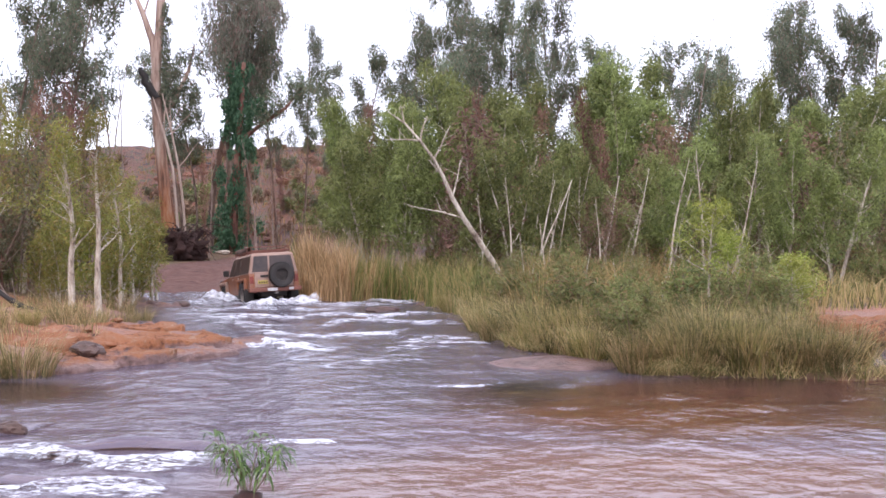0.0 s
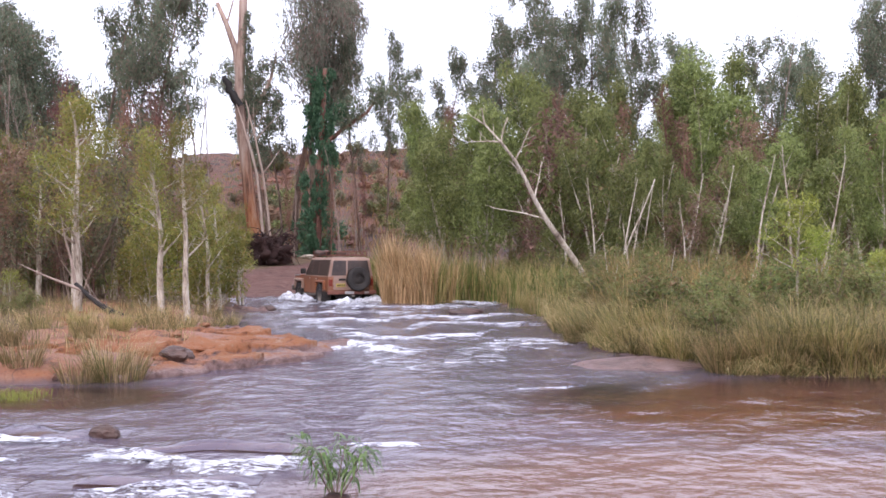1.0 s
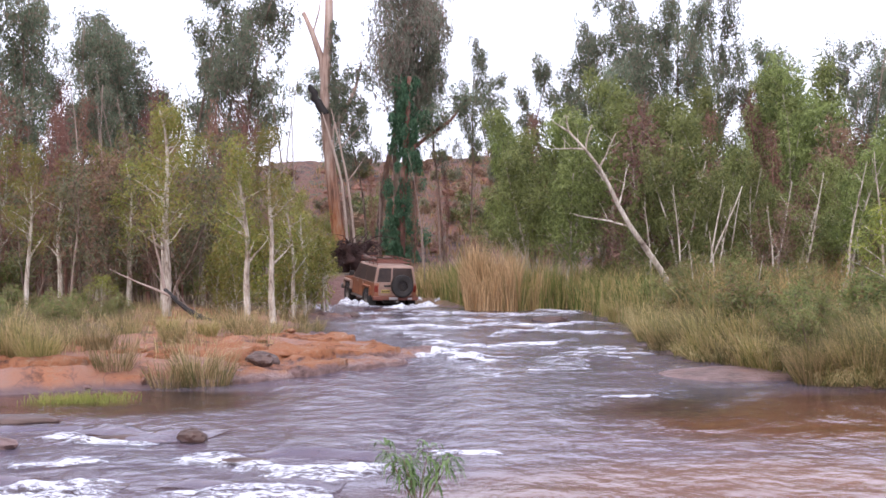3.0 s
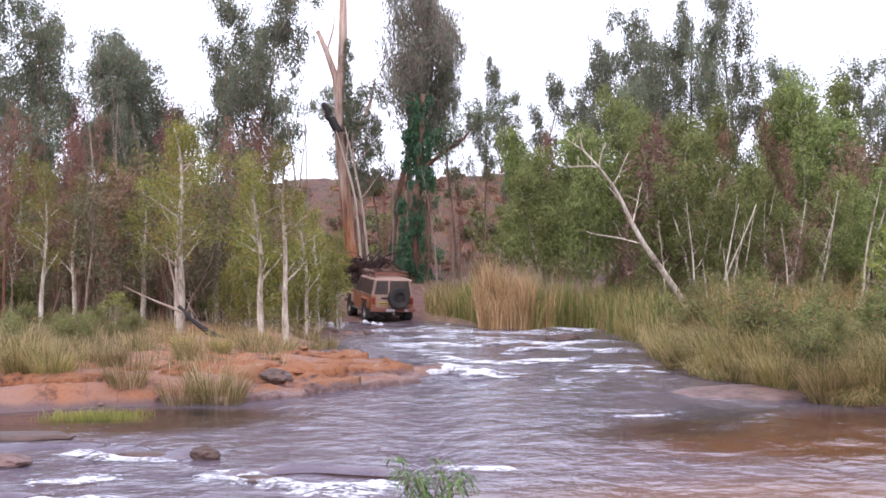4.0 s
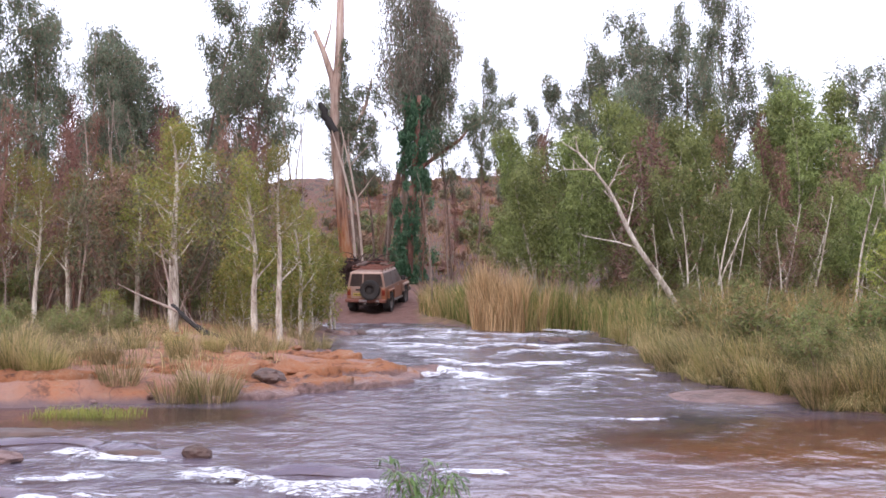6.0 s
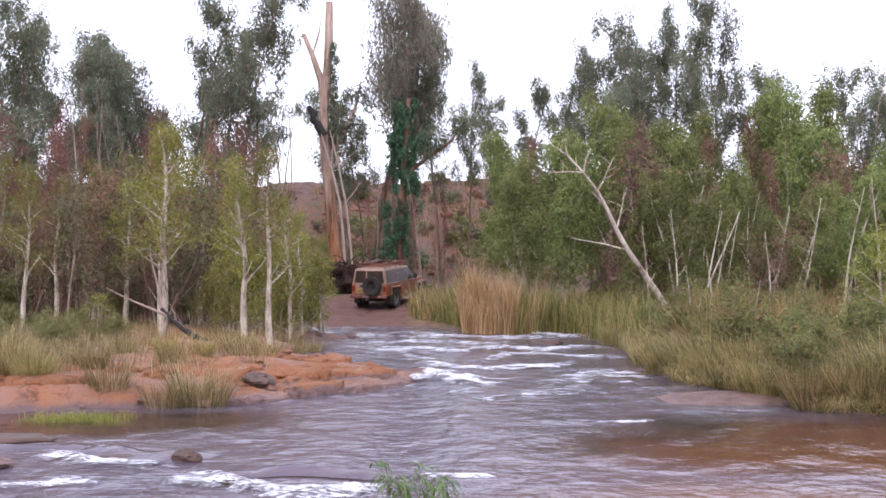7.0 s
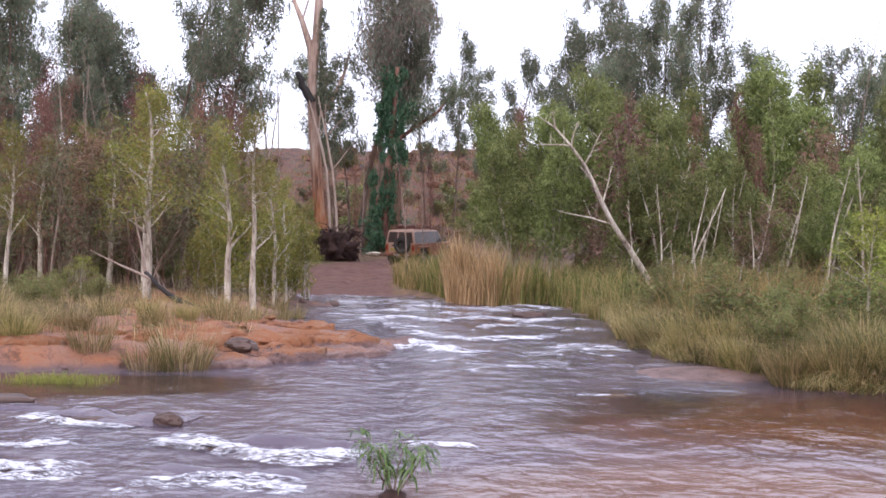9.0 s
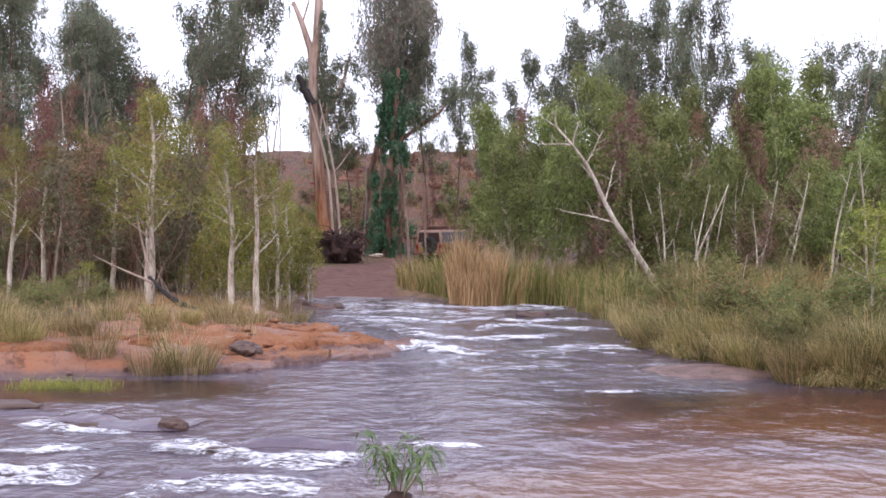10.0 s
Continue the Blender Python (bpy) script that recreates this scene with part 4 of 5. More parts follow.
def burnt_giant():
    rng = random.Random(8)
    top = empty("burnt_tree", "huge fire-scarred dead gum with orange trunk and broken top", "tree")
    x, y = -4.95, 67.0
    z = height(x, y)
    v, f = [], []
    pts = [Vector((x + dx, y, z - 0.3 + h)) for dx, h in ((0.05, 0), (-0.08, 1.4), (-0.3, 3.2), (-0.5, 5.2), (-0.72, 7.4), (-0.84, 9.4), (-0.78, 10.8), (-0.62, 12.6), (-0.55, 14.2), (-0.52, 16.3))]
    tube(v, f, pts, [0.5, 0.4, 0.35, 0.32, 0.29, 0.28, 0.27, 0.25, 0.24, 0.2], 12)
    lp = [Vector((x - 0.8, y, z + 10.2)), Vector((x - 0.98, y, z + 11.6)), Vector((x - 1.45, y - 0.1, z + 13.0)), Vector((x - 1.95, y - 0.1, z + 14.2))]
    tube(v, f, lp, [0.24, 0.2, 0.15, 0.11], 8)
    tube(v, f, [lp[2], lp[2] + Vector((0.35, 0, 1.2)), lp[2] + Vector((0.5, 0, 2.2))], [0.06, 0.05, 0.02], 6)
    tube(v, f, [pts[4], Vector((x + 0.2, y + 0.3, z + 8.6)), Vector((x + 0.9, y + 0.5, z + 10.2)), Vector((x + 1.2, y + 0.5, z + 11.6))], [0.15, 0.12, 0.09, 0.04], 7)
    mesh_ob("trunk", v, f, M_GUM, top, smooth=True)
    v, f = [], []
    c = Vector((x - 1.25, y - 0.45, z + 9.0))
    tube(v, f, [c + Vector((0.5, 0, -0.5)), c + Vector((0.2, 0, -0.1)), c + Vector((0.1, 0, 0.2)), c + Vector((-0.12, 0, 0.35)), c + Vector((-0.1, 0, 0.7)), c + Vector((-0.32, 0, 0.95)), c + Vector((-0.36, 0, 1.15))], [0.22, 0.24, 0.22, 0.2, 0.2, 0.17, 0.12], 8)
    mesh_ob("charred_stub", v, f, M_CHAR, top, "charred broken limb", smooth=True)
    v, f = [], []
    for foot, mid, tip, r in ((0.45, 0.1, -1.0, 0.085), (0.85, 0.42, -0.45, 0.08)):
        lp = [Vector((x + foot, y - 0.7, z)), Vector((x + foot * 0.6 + mid * 0.4, y - 0.7, z + 2.6)), Vector((x + mid, y - 0.7, z + 4.8)), Vector((x + mid * 0.6 + tip * 0.4, y - 0.7, z + 6.6)), Vector((x + tip, y - 0.6, z + 8.8))]
        tube(v, f, lp, [r, r * 0.9, r * 0.8, r * 0.65, r * 0.3], 7)
        for q in (2, 3, 3):
            tube(v, f, limb_points(rng, lp[q], Vector((rng.uniform(-0.6, 1), 0, 1)), 2.0, 0.1, 4), [0.035, 0.03, 0.022, 0.014, 0.006], 5)
    mesh_ob("dead_branch", v, f, M_PALEGUM, top, "bleached bare branches", smooth=True)
    cs = [(Vector((x + rng.gauss(0.1, 0.55), y + rng.gauss(0.3, 0.4), z + rng.uniform(6.2, 9.6))), rng.uniform(0.6, 1.1)) for _ in range(26)]
    cs += [(Vector((x + 0.7 + rng.gauss(0.2, 0.4), y + 0.4, z + rng.uniform(7.5, 11.5))), rng.uniform(0.6, 1.1)) for _ in range(20)]
    cs += [(Vector((x - 0.3 + rng.gauss(0, 0.1), y - 0.2, z + 8.6 + 0.26 * k)), rng.uniform(0.4, 0.75)) for k in range(20)]
    lv, lf = leaves(rng, cs, 75, (0.5, 0.5, 0.6), 0.2, 0.07, 0.5)
    mesh_ob("regrowth", lv, lf, L_EUC, top, "dark green leaves sprouting from the trunk")


burnt_giant()


def vine_tree():
    rng = random.Random(9)
    top = empty("vine_covered_tree", "gum trunk wrapped in deep green climbing vine", "tree")
    x, y = -1.75, 69.0
    z = height(x, y)
    v, f = [], []
    pts = limb_points(rng, Vector((x, y, z - 0.3)), Vector((0.02, 0, 1)), 11.0, 0.03, 10)
    tube(v, f, pts, [0.3 * (1 - 0.06 * i) for i in range(11)], 9)
    lp = [pts[6], pts[6] + Vector((1.3, 0, 1.0)), pts[6] + Vector((2.6, 0, 1.9)), pts[6] + Vector((3.6, 0, 3.2))]
    tube(v, f, lp, [0.14, 0.11, 0.09, 0.05], 7)
    mesh_ob("trunk", v, f, M_REDBARK, top, smooth=True)
    cs = []
    for i in range(170):
        u = rng.uniform(0.0, 0.995)
        k = int(u * 10)
        wide = 0.12 + 0.62 * abs(noise.noise(Vector((u * 7.0, 4.2, 0)))) + 0.3 * (1 - u)
        side = 0.55 * noise.noise(Vector((u * 5.0, 9.1, 0)))
        if noise.noise(Vector((u * 11.0, 1.7, 0))) > -0.42:
            cs.append((pts[k].lerp(pts[k + 1], u * 10 - k) + Vector((side + rng.gauss(0, wide), rng.gauss(0, 0.3), 0)), rng.uniform(0.45, 1.1)))
    lv, lf = leaves(rng, cs, 95, (0.36, 0.36, 0.7), 0.2, 0.1, 0.6)
    mesh_ob("vine", lv, lf, L_VINE, top, "deep green vine leaves")
    cs = [(lp[1].lerp(lp[3], rng.random()) + Vector((rng.uniform(-0.5, 0.6), rng.uniform(-0.5, 0.5), rng.uniform(-0.3, 1.2))), rng.uniform(0.6, 1.2)) for i in range(40)]
    lv, lf = leaves(rng, cs, 70, (0.45, 0.45, 0.5), 0.22, 0.06, 0.5)
    mesh_ob("crown", lv, lf, L_EUC, top)


vine_tree()


def root_heap():
    """Flood-stacked stumps and roots, caked in dark mud."""
    rng = random.Random(4)
    top = empty("root_heap", "dark heap of uprooted stumps and muddy roots", "debris heap")
    x, y = -4.4, 63.6
    z = height(x, y)
    bm = bmesh.new()
    bmesh.ops.create_icosphere(bm, subdivisions=4, radius=1.0)
    for q in bm.verts:
        n = 0.9 + 0.65 * noise.fractal(q.co * 3.0, 0.5, 2.2, 6)
        q.co = Vector((q.co.x * 1.3 * n, q.co.y * 0.95 * n, max(-0.35, q.co.z * 1.05 * n)))
    ob = part("stump", bm, M_ROOTS, top, smooth=True)
    ob.location = (x, y, z + 0.3)
    v, f = [], []
    for i in range(330):
        a, u = rng.uniform(0, 6.28), rng.uniform(0.1, 1.6)
        s = Vector((x + 1.35 * math.cos(a) * rng.random(), y + 0.9 * math.sin(a) * rng.random(), z + u))
        lp = limb_points(rng, s, Vector((math.cos(a), math.sin(a) * 0.6, rng.uniform(-0.5, 0.7))), rng.uniform(0.3, 1.0) if i % 9 else rng.uniform(1.2, 2.2), 0.4, 5, 0.3)
        r = rng.uniform(0.015, 0.05)
        tube(v, f, lp, [r * (1 - 0.15 * q) for q in range(6)], 6)
    mesh_ob("root_tangle", v, f, M_ROOTS, top, smooth=True)


root_heap()


def fallen_log():
    rng = random.Random(14)
    top = empty("fallen_log", "half-charred fallen branch propped on the rock bank", "log")
    v, f = [], []
    a, b = Vector((-5.6, 32.0, 0.25)), Vector((-7.2, 32.6, 1.25))
    pts = [a.lerp(b, i / 7) + Vector((0, 0, -0.14 * math.sin(math.pi * i / 7))) for i in range(8)]
    tube(v, f, pts, [0.15, 0.13, 0.10, 0.085, 0.075, 0.07, 0.06, 0.05], 9)
    tube(v, f, [a, a + Vector((0.25, -0.1, 0.04)), a + Vector((0.5, -0.1, 0.0))], [0.1, 0.06, 0.03], 7)
    mesh_ob("charred_end", v, f, M_CHAR, top, "charred black wood", smooth=True)
    slim = [0.05, 0.042, 0.036, 0.03, 0.022, 0.016, 0.008]
    shoots = [(limb_points(rng, pts[6], Vector((-1.0, 0.1, 0.42)), 1.9, 0.06, 6), slim), (limb_points(rng, pts[7], Vector((-0.2, 0.1, 1.0)), 1.8, 0.08, 6), slim)]
    shoots += [(limb_points(rng, pts[3 + q % 5], Vector((rng.uniform(-1, 0.3), 0, 1)), 0.7, 0.15, 3), [0.014, 0.01, 0.008, 0.004]) for q in range(6)]
    for way, radii in shoots:
        v, f = [], []
        tube(v, f, way, radii, 7)
        mesh_ob("dead_branch", v, f, M_DEADWOOD, top, "bleached bare branch", smooth=True)


fallen_log()


# ---- grasses ----
def blades(name, label, category, spots, mat, tall, width, bend, seed, kind="stuff", parent=None, radial=False):
    """Curved tapering blades, one from each spot (x, y, z, height factor)."""
    g = np.random.default_rng(seed)
    s = np.array(spots).reshape(-1, 4)
    n = len(s)
    a = g.uniform(0, 6.283, n)
    out = np.stack([np.cos(a), np.sin(a), np.zeros(n)], 1)
    if radial:
        out = s[:, :3] * np.array([1, 1, 0]) + 0.8 * s[:, :2].std() * out
        out /= np.maximum(np.linalg.norm(out, axis=1, keepdims=True), 1e-6)
    face = g.uniform(0, 6.283, n)
    side = np.stack([np.cos(face), np.sin(face), np.zeros(n)], 1)
    h = (tall * s[:, 3] * g.uniform(0.55, 1.1, n))[:, None]
    b = (bend * g.uniform(0.1, 1.0, n))[:, None] * h
    p = s[:, :3]
    up = np.array([[0, 0, 1.0]])
    w = width * g.uniform(0.6, 1.2, n)[:, None]
    p1, p2 = p + up * h * 0.55 + out * b * 0.3, p + up * h * (1 - 0.25 * bend) + out * b
    v = np.stack([p - side * w / 2, p + side * w / 2, p1 + side * w * 0.4, p1 - side * w * 0.4, p2], 1).reshape(-1, 3)
    i = np.arange(n) * 5
    faces = np.stack([i, i + 1, i + 2, i + 3], 1).tolist() + np.stack([i + 3, i + 2, i + 4], 1).tolist()
    ob = mesh_ob(name, v, faces, mat, parent, label)
    return tagged(ob, "", category, "", kind)


def scatter(n, x0, x1, y0, y1, seed, lo=0.05, hi=99.0, patch=0.0, keep=None):
    rng = random.Random(seed)
    out_ = []
    tries = 0
    while len(out_) < n and tries < n * 12:
        tries += 1
        x, y = rng.uniform(x0, x1), rng.uniform(y0, y1)
        s = inland(x, y)
        if not lo < s < hi or (keep and not keep(x, y)):
            continue
        q = noise.noise(Vector((x * 0.9, y * 0.9, seed)))
        if patch and q < patch - 0.5 + rng.uniform(-0.15, 0.15):
            continue
        out_.append((x, y, height(x, y) - 0.03, 0.7 + 0.85 * q + rng.uniform(-0.12, 0.24)))
    return out_


off_track = lambda x, y: to_track(x, y) > 2.2 and x > 1.15 - 0.3 * (y - 43.9)
blades("reed_bed", "tall green reeds along the far bank", "reeds", scatter(3600, -1.0, 5.6, 41.0, 47.0, 1, -0.15, 2.6, keep=lambda x, y: off_track(x, y) and not (1.2 < x < 2.9 and y < 43.6)), L_REED, 2.0, 0.022, 0.6, 1)
blades("dry_reed_bed", "tall straw-gold dry reeds at the water", "reeds", scatter(3000, 1.2, 3.0, 40.6, 45.0, 2, -0.25, 1.7), L_GOLD, 2.35, 0.032, 0.35, 2)
blades("dry_reed_bed", "straw-coloured dry stems among green reeds", "reeds", scatter(700, -0.9, 5.5, 41.0, 45.5, 3, -0.1, 1.8, keep=off_track), L_GOLD, 2.0, 0.03, 0.3, 3)
beside_track = lambda x, y: x > max(-0.8, 1.15 - 0.3 * (y - 43.9))
blades("reed_bed", "tall green reeds beside the ford track", "reeds", scatter(2600, -0.9, 2.4, 44.5, 53.5, 33, -0.1, 99, keep=beside_track), L_REED, 1.7, 0.024, 0.7, 33)
blades("dry_reed_bed", "straw-coloured broken reeds beside the ford track", "reeds", scatter(700, -0.85, 1.6, 44.5, 53.0, 34, -0.1, 99, keep=beside_track), L_GOLD, 1.5, 0.026, 0.9, 34)
blades("reed_bed", "mixed green and straw reeds on the channel bank", "reeds", scatter(4200, 4.6, 9.0, 33.0, 43.0, 4, -0.1, 3.0, 0.4), L_REED, 1.8, 0.022, 0.7, 4)
blades("bank_grass", "dense olive and straw river grass on the bank", "grass", scatter(11000, 4.5, 11.5, 18.0, 33.0, 5, 0.0, 5.5, 0.62, lambda x, y: x < 10.1), L_GRASS, 0.95, 0.014, 1.8, 5)
blades("straw_grass", "straw-coloured river grass on the bank", "grass", scatter(7000, 4.5, 11.5, 18.0, 33.0, 15, 0.0, 6.0, 0.64, lambda x, y: x < 10.1), L_STRAW, 0.85, 0.011, 2.0, 15)
blades("bank_grass", "dense olive grass under the grove", "grass", scatter(8000, 6.0, 24.0, 24.0, 44.0, 6, 1.0, 99, 0.4, lambda x, y: x < 10.9 or y > 29), L_GRASS, 1.1, 0.03, 0.9, 6)
blades("russet_reeds", "russet dry reeds behind the bank grass", "reeds", scatter(4200, 6.0, 13.5, 27.0, 34.5, 41, 1.0, 99, 0.5), L_RUSSET, 1.8, 0.02, 0.6, 41)
blades("dry_bank_grass", "bleached hanging grass at the waterline", "grass", scatter(3200, 5.2, 11.0, 18.0, 26.0, 7, -0.1, 0.9, 0.45), L_STRAW, 0.6, 0.012, 2.8, 7)
blades("russet_reeds", "russet brown reed belt under the trees", "reeds", scatter(7000, -19.0, -5.2, 33.5, 44.0, 8, 0.6, keep=off_track), L_RUSSET, 1.75, 0.026, 0.5, 8)
blades("bank_grass", "sparse olive grass on the sandstone bank", "grass", scatter(3000, -13.0, -3.2, 22.0, 36.0, 9, 1.2, 99, 0.62), L_STRAW, 0.5, 0.009, 1.3, 9)
blades("bank_grass", "olive grass on the sandstone bank", "grass", scatter(4200, -13.0, -3.4, 23.0, 37.0, 19, 1.5, 99, 0.6), L_GRASS, 0.6, 0.010, 1.2, 19)
blades("hill_grass", "sparse dry grass on the red hillside", "grass", scatter(3800, -11.0, 11.0, 73.0, 126.0, 29, 0.5, 99, 0.45), L_RUSSET, 0.9, 0.07, 1.0, 29)
blades("water_grass", "bright green grass growing in the shallows", "grass", [(-6.0 + 0.5 * math.sin(i * 2.4) + 0.004 * (i % 211), 19.2 + 0.35 * math.cos(i * 1.7), -0.05, 0.5 + (i % 7) * 0.12) for i in range(800)], L_BRIGHT, 0.26, 0.011, 1.3, 10)


def tussock(seed, tall, radius, n, mat, label):
    rng = random.Random(seed)
    spots = [(radius * math.sqrt(rng.random()) * math.cos(a), radius * math.sqrt(rng.random()) * math.sin(a), -0.05, rng.uniform(0.3, 1.15)) for a in (rng.uniform(0, 6.3) for _ in range(n))]
    ob = blades("grass_tussock", label, "grass tussock", spots, mat, tall, 0.009, 1.35, seed, "", None, True)
    tagged(ob, "", "", "grass tussocks on the bank")
    return ob


tuft_a = tussock(101, 0.9, 0.34, 360, L_STRAW, "olive and straw grass tussock on the sandstone bank")
tuft_b = tussock(102, 1.3, 0.36, 900, L_GRASS, "big arching grass tussock at the waterline")
for x, y, s in ((-4.55, 20.9, 0.75), (-3.95, 21.1, 1.0), (-5.6, 21.2, 0.8), (-4.2, 21.5, 0.9), (-4.3, 28.0, 0.9), (-3.9, 28.6, 0.8), (-4.6, 28.9, 0.9), (-7.3, 22.2, 1.1), (-7.0, 24.0, 0.9), (-6.6, 26.0, 0.8), (-8.6, 24.5, 1.1),
                (-8.8, 22.4, 1.2), (-3.3, 33.5, 0.8), (-4.0, 35.0, 1.0), (-9.5, 27.0, 1.2), (-3.5, 31.8, 0.7)):
    plant_at(tuft_a, x, y, s * (1.3 if y < 22 else 1.1), x * 100)
tuft_c = tussock(103, 1.1, 0.3, 700, L_STRAW, "straw-coloured drooping grass tussock on the bank")
rng = random.Random(31)
for k in range(54):
    y = rng.uniform(19.2, 36)
    x = float(lerp_table(SHORE_R, y)) + abs(rng.gauss(0.2, 1.3))
    if inland(x, y) > 0.0 and x < 10.1:
        plant_at(rng.choice((tuft_b, tuft_c)), x, y, rng.uniform(0.6, 1.25), rng.uniform(0, 360))
for x, y, s in ((6.5, 20.3, 1.0), (7.3, 20.0, 1.1), (8.2, 19.6, 1.0), (9.2, 19.5, 1.1), (10.1, 19.7, 1.0), (6.2, 22.2, 0.9), (5.6, 24.4, 0.8), (5.4, 26.5, 0.8), (5.6, 29.0, 0.9), (5.8, 31.5, 0.9), (7.0, 22.5, 1.1), (8.4, 21.8, 1.2), (9.6, 21.6, 1.2)):
    plant_at(tuft_b, x, y, s, x * 77)
tuft_d = tussock(104, 1.45, 0.3, 620, L_SEDGE, "tall dark green sedge clump at the waterline")
rng = random.Random(43)
for k in range(44):
    y = rng.uniform(18.6, 30) if k % 3 else rng.uniform(18.4, 21)
    x = float(lerp_table(SHORE_R, y)) + (rng.uniform(0.2, 2.6) if k % 3 else rng.uniform(0.6, 3.8))
    if inland(x, y) > 0.05 and x < 10.1:
        plant_at(tuft_d, x, y, rng.uniform(0.55, 1.05), rng.uniform(0, 360))
for x, y, s in ((-7.0, 21.5, 0.8), (-7.7, 22.0, 0.9), (-6.4, 23.2, 0.6), (-8.0, 23.2, 0.9), (-9.3, 23.6, 0.8), (-5.3, 24.6, 0.5), (-4.9, 26.4, 0.5), (-6.0, 27.6, 0.6)):
    plant_at(tuft_b, x, y, s, x * 53)


# ---- stones ----
def stone(seed, size, mat, label, sharp=0.35):
    bm = bmesh.new()
    bmesh.ops.create_icosphere(bm, subdivisions=3, radius=0.5)
    for q in bm.verts:
        n = 1 + sharp * noise.fractal(q.co * 2.2 + Vector((seed, 0, 0)), 0.8, 2.1, 4)
        q.co = Vector((q.co.x * size[0] * n, q.co.y * size[1] * n, q.co.z * size[2] * n))
    return tagged(part("stone", bm, mat, None, label, smooth=max(size) > 1.2), "", "stone")


for i, (x, y, z, sx, sy, sz, mat, label) in enumerate([
        (-3.15, 22.5, 0.3, 0.62, 0.45, 0.3, M_DARKROCK, "dark wet boulder on the sandstone bank"), (-2.6, 39.6, 0.05, 0.5, 0.4, 0.25, M_DARKROCK, "dark stone at the water's edge"),
        (-1.2, 26.9, 0.02, 1.3, 0.5, 0.22, M_DARKROCK, "low wet rock ledge in the rapid"), (3.6, 36.4, 0.03, 1.0, 0.4, 0.25, M_DARKROCK, "dark rock breaking the rapid"), (2.5, 33.0, 0.0, 0.8, 0.4, 0.2, M_DARKROCK, "dark rock breaking the rapid"),
        (-3.02, 15.1, 0.07, 0.4, 0.16, 0.2, M_DARKROCK, "jagged snag of rock in the stream"), (-2.15, 13.6, 0.0, 0.6, 0.3, 0.12, M_DARKROCK, "wet rock in the stream"),
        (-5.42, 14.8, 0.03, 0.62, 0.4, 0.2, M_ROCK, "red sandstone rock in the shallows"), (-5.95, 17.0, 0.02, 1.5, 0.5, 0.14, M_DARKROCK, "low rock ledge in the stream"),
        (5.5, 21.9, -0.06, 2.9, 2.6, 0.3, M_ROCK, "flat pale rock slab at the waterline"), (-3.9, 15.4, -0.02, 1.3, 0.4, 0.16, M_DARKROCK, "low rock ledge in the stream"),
        (2.6, 68.5, 1.1, 0.3, 0.25, 0.4, M_PAPERBARK, "pale stone beside the track"), (3.6, 69.0, 1.1, 0.5, 0.3, 0.25, M_PAPERBARK, "pale stone beside the track"),
        (-2.2, 66.5, 1.2, 0.8, 0.4, 0.25, M_PAPERBARK, "pale stone beside the track"), (13.5, 23.5, 0.3, 2.4, 1.6, 0.7, M_ROCK, "red sandstone outcrop on the bank")]):
    ob = stone(i * 3.3, (sx, sy, sz), mat, label, 0.35 if sx < 2.5 else 0.12)
    ob.location = (x, y, z)
def slab(seed, radius, thick, stretch):
    """A weathered bed of sandstone: an uneven rounded outline, worn edges and a cracked, dished top."""
    n, bm, rings = 40, bmesh.new(), []
    for z, k in ((-0.25, 1.04), (thick * 0.1, 1.02), (thick * 0.5, 0.98), (thick * 0.8, 0.93), (thick, 0.85), (thick * 1.08, 0.66), (thick * 1.1, 0.42), (thick * 1.12, 0.2)):
        ring = []
        for i in range(n):
            a = 2 * math.pi * i / n
            c, d = math.cos(a), math.sin(a)
            q = radius * k * (0.92 + 0.42 * noise.fractal(Vector((c * 1.3, d * 1.3, seed * 1.7)), 0.8, 2.1, 4))
            rise = 0.12 * noise.fractal(Vector((c * q * 3, d * q * 3, seed + z * 4)), 0.7, 2.1, 4) if z > 0 else 0.0
            ring.append(bm.verts.new((q * c * stretch, q * d, z + rise)))
        rings.append(ring)
    for a, b in zip(rings, rings[1:]):
        for i in range(n):
            bm.faces.new((a[i], a[(i + 1) % n], b[(i + 1) % n], b[i]))
    bm.faces.new(rings[-1])
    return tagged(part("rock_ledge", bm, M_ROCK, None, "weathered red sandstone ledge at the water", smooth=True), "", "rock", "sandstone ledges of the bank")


for k, (x, y, r, st, turn) in enumerate([(-3.6, 22.0, 0.7, 1.6, 15), (-2.6, 22.9, 0.6, 1.8, 30), (-1.9, 23.9, 0.8, 1.7, 35), (-1.3, 25.2, 0.6, 2.0, 30), (-2.4, 25.2, 0.9, 1.7, 20), (-0.75, 26.3, 0.45, 2.2, 20),
                                         (-3.4, 24.0, 0.8, 1.7, 10), (-2.0, 27.3, 0.7, 1.8, -30), (-2.9, 27.0, 0.7, 1.6, 10), (-3.0, 30.6, 0.6, 1.5, -40), (-7.0, 21.4, 0.5, 1.8, -8), (-3.2, 39.4, 0.4, 1.7, 0), (-4.6, 23.6, 0.9, 1.6, 0), (12.6, 23.6, 0.9, 1.5, 10), (13.6, 25.2, 1.1, 1.4, -15), (14.6, 23.4, 1.0, 1.5, 20), (12.4, 26.4, 0.8, 1.4, 40)]):
    ob = slab(k + 300, r, random.Random(k).uniform(0.03, 0.09), st)
    ob.location, ob.rotation_euler = (x, y, height(x, y) + 0.01), (0, 0, radians(turn))
rng = random.Random(21)
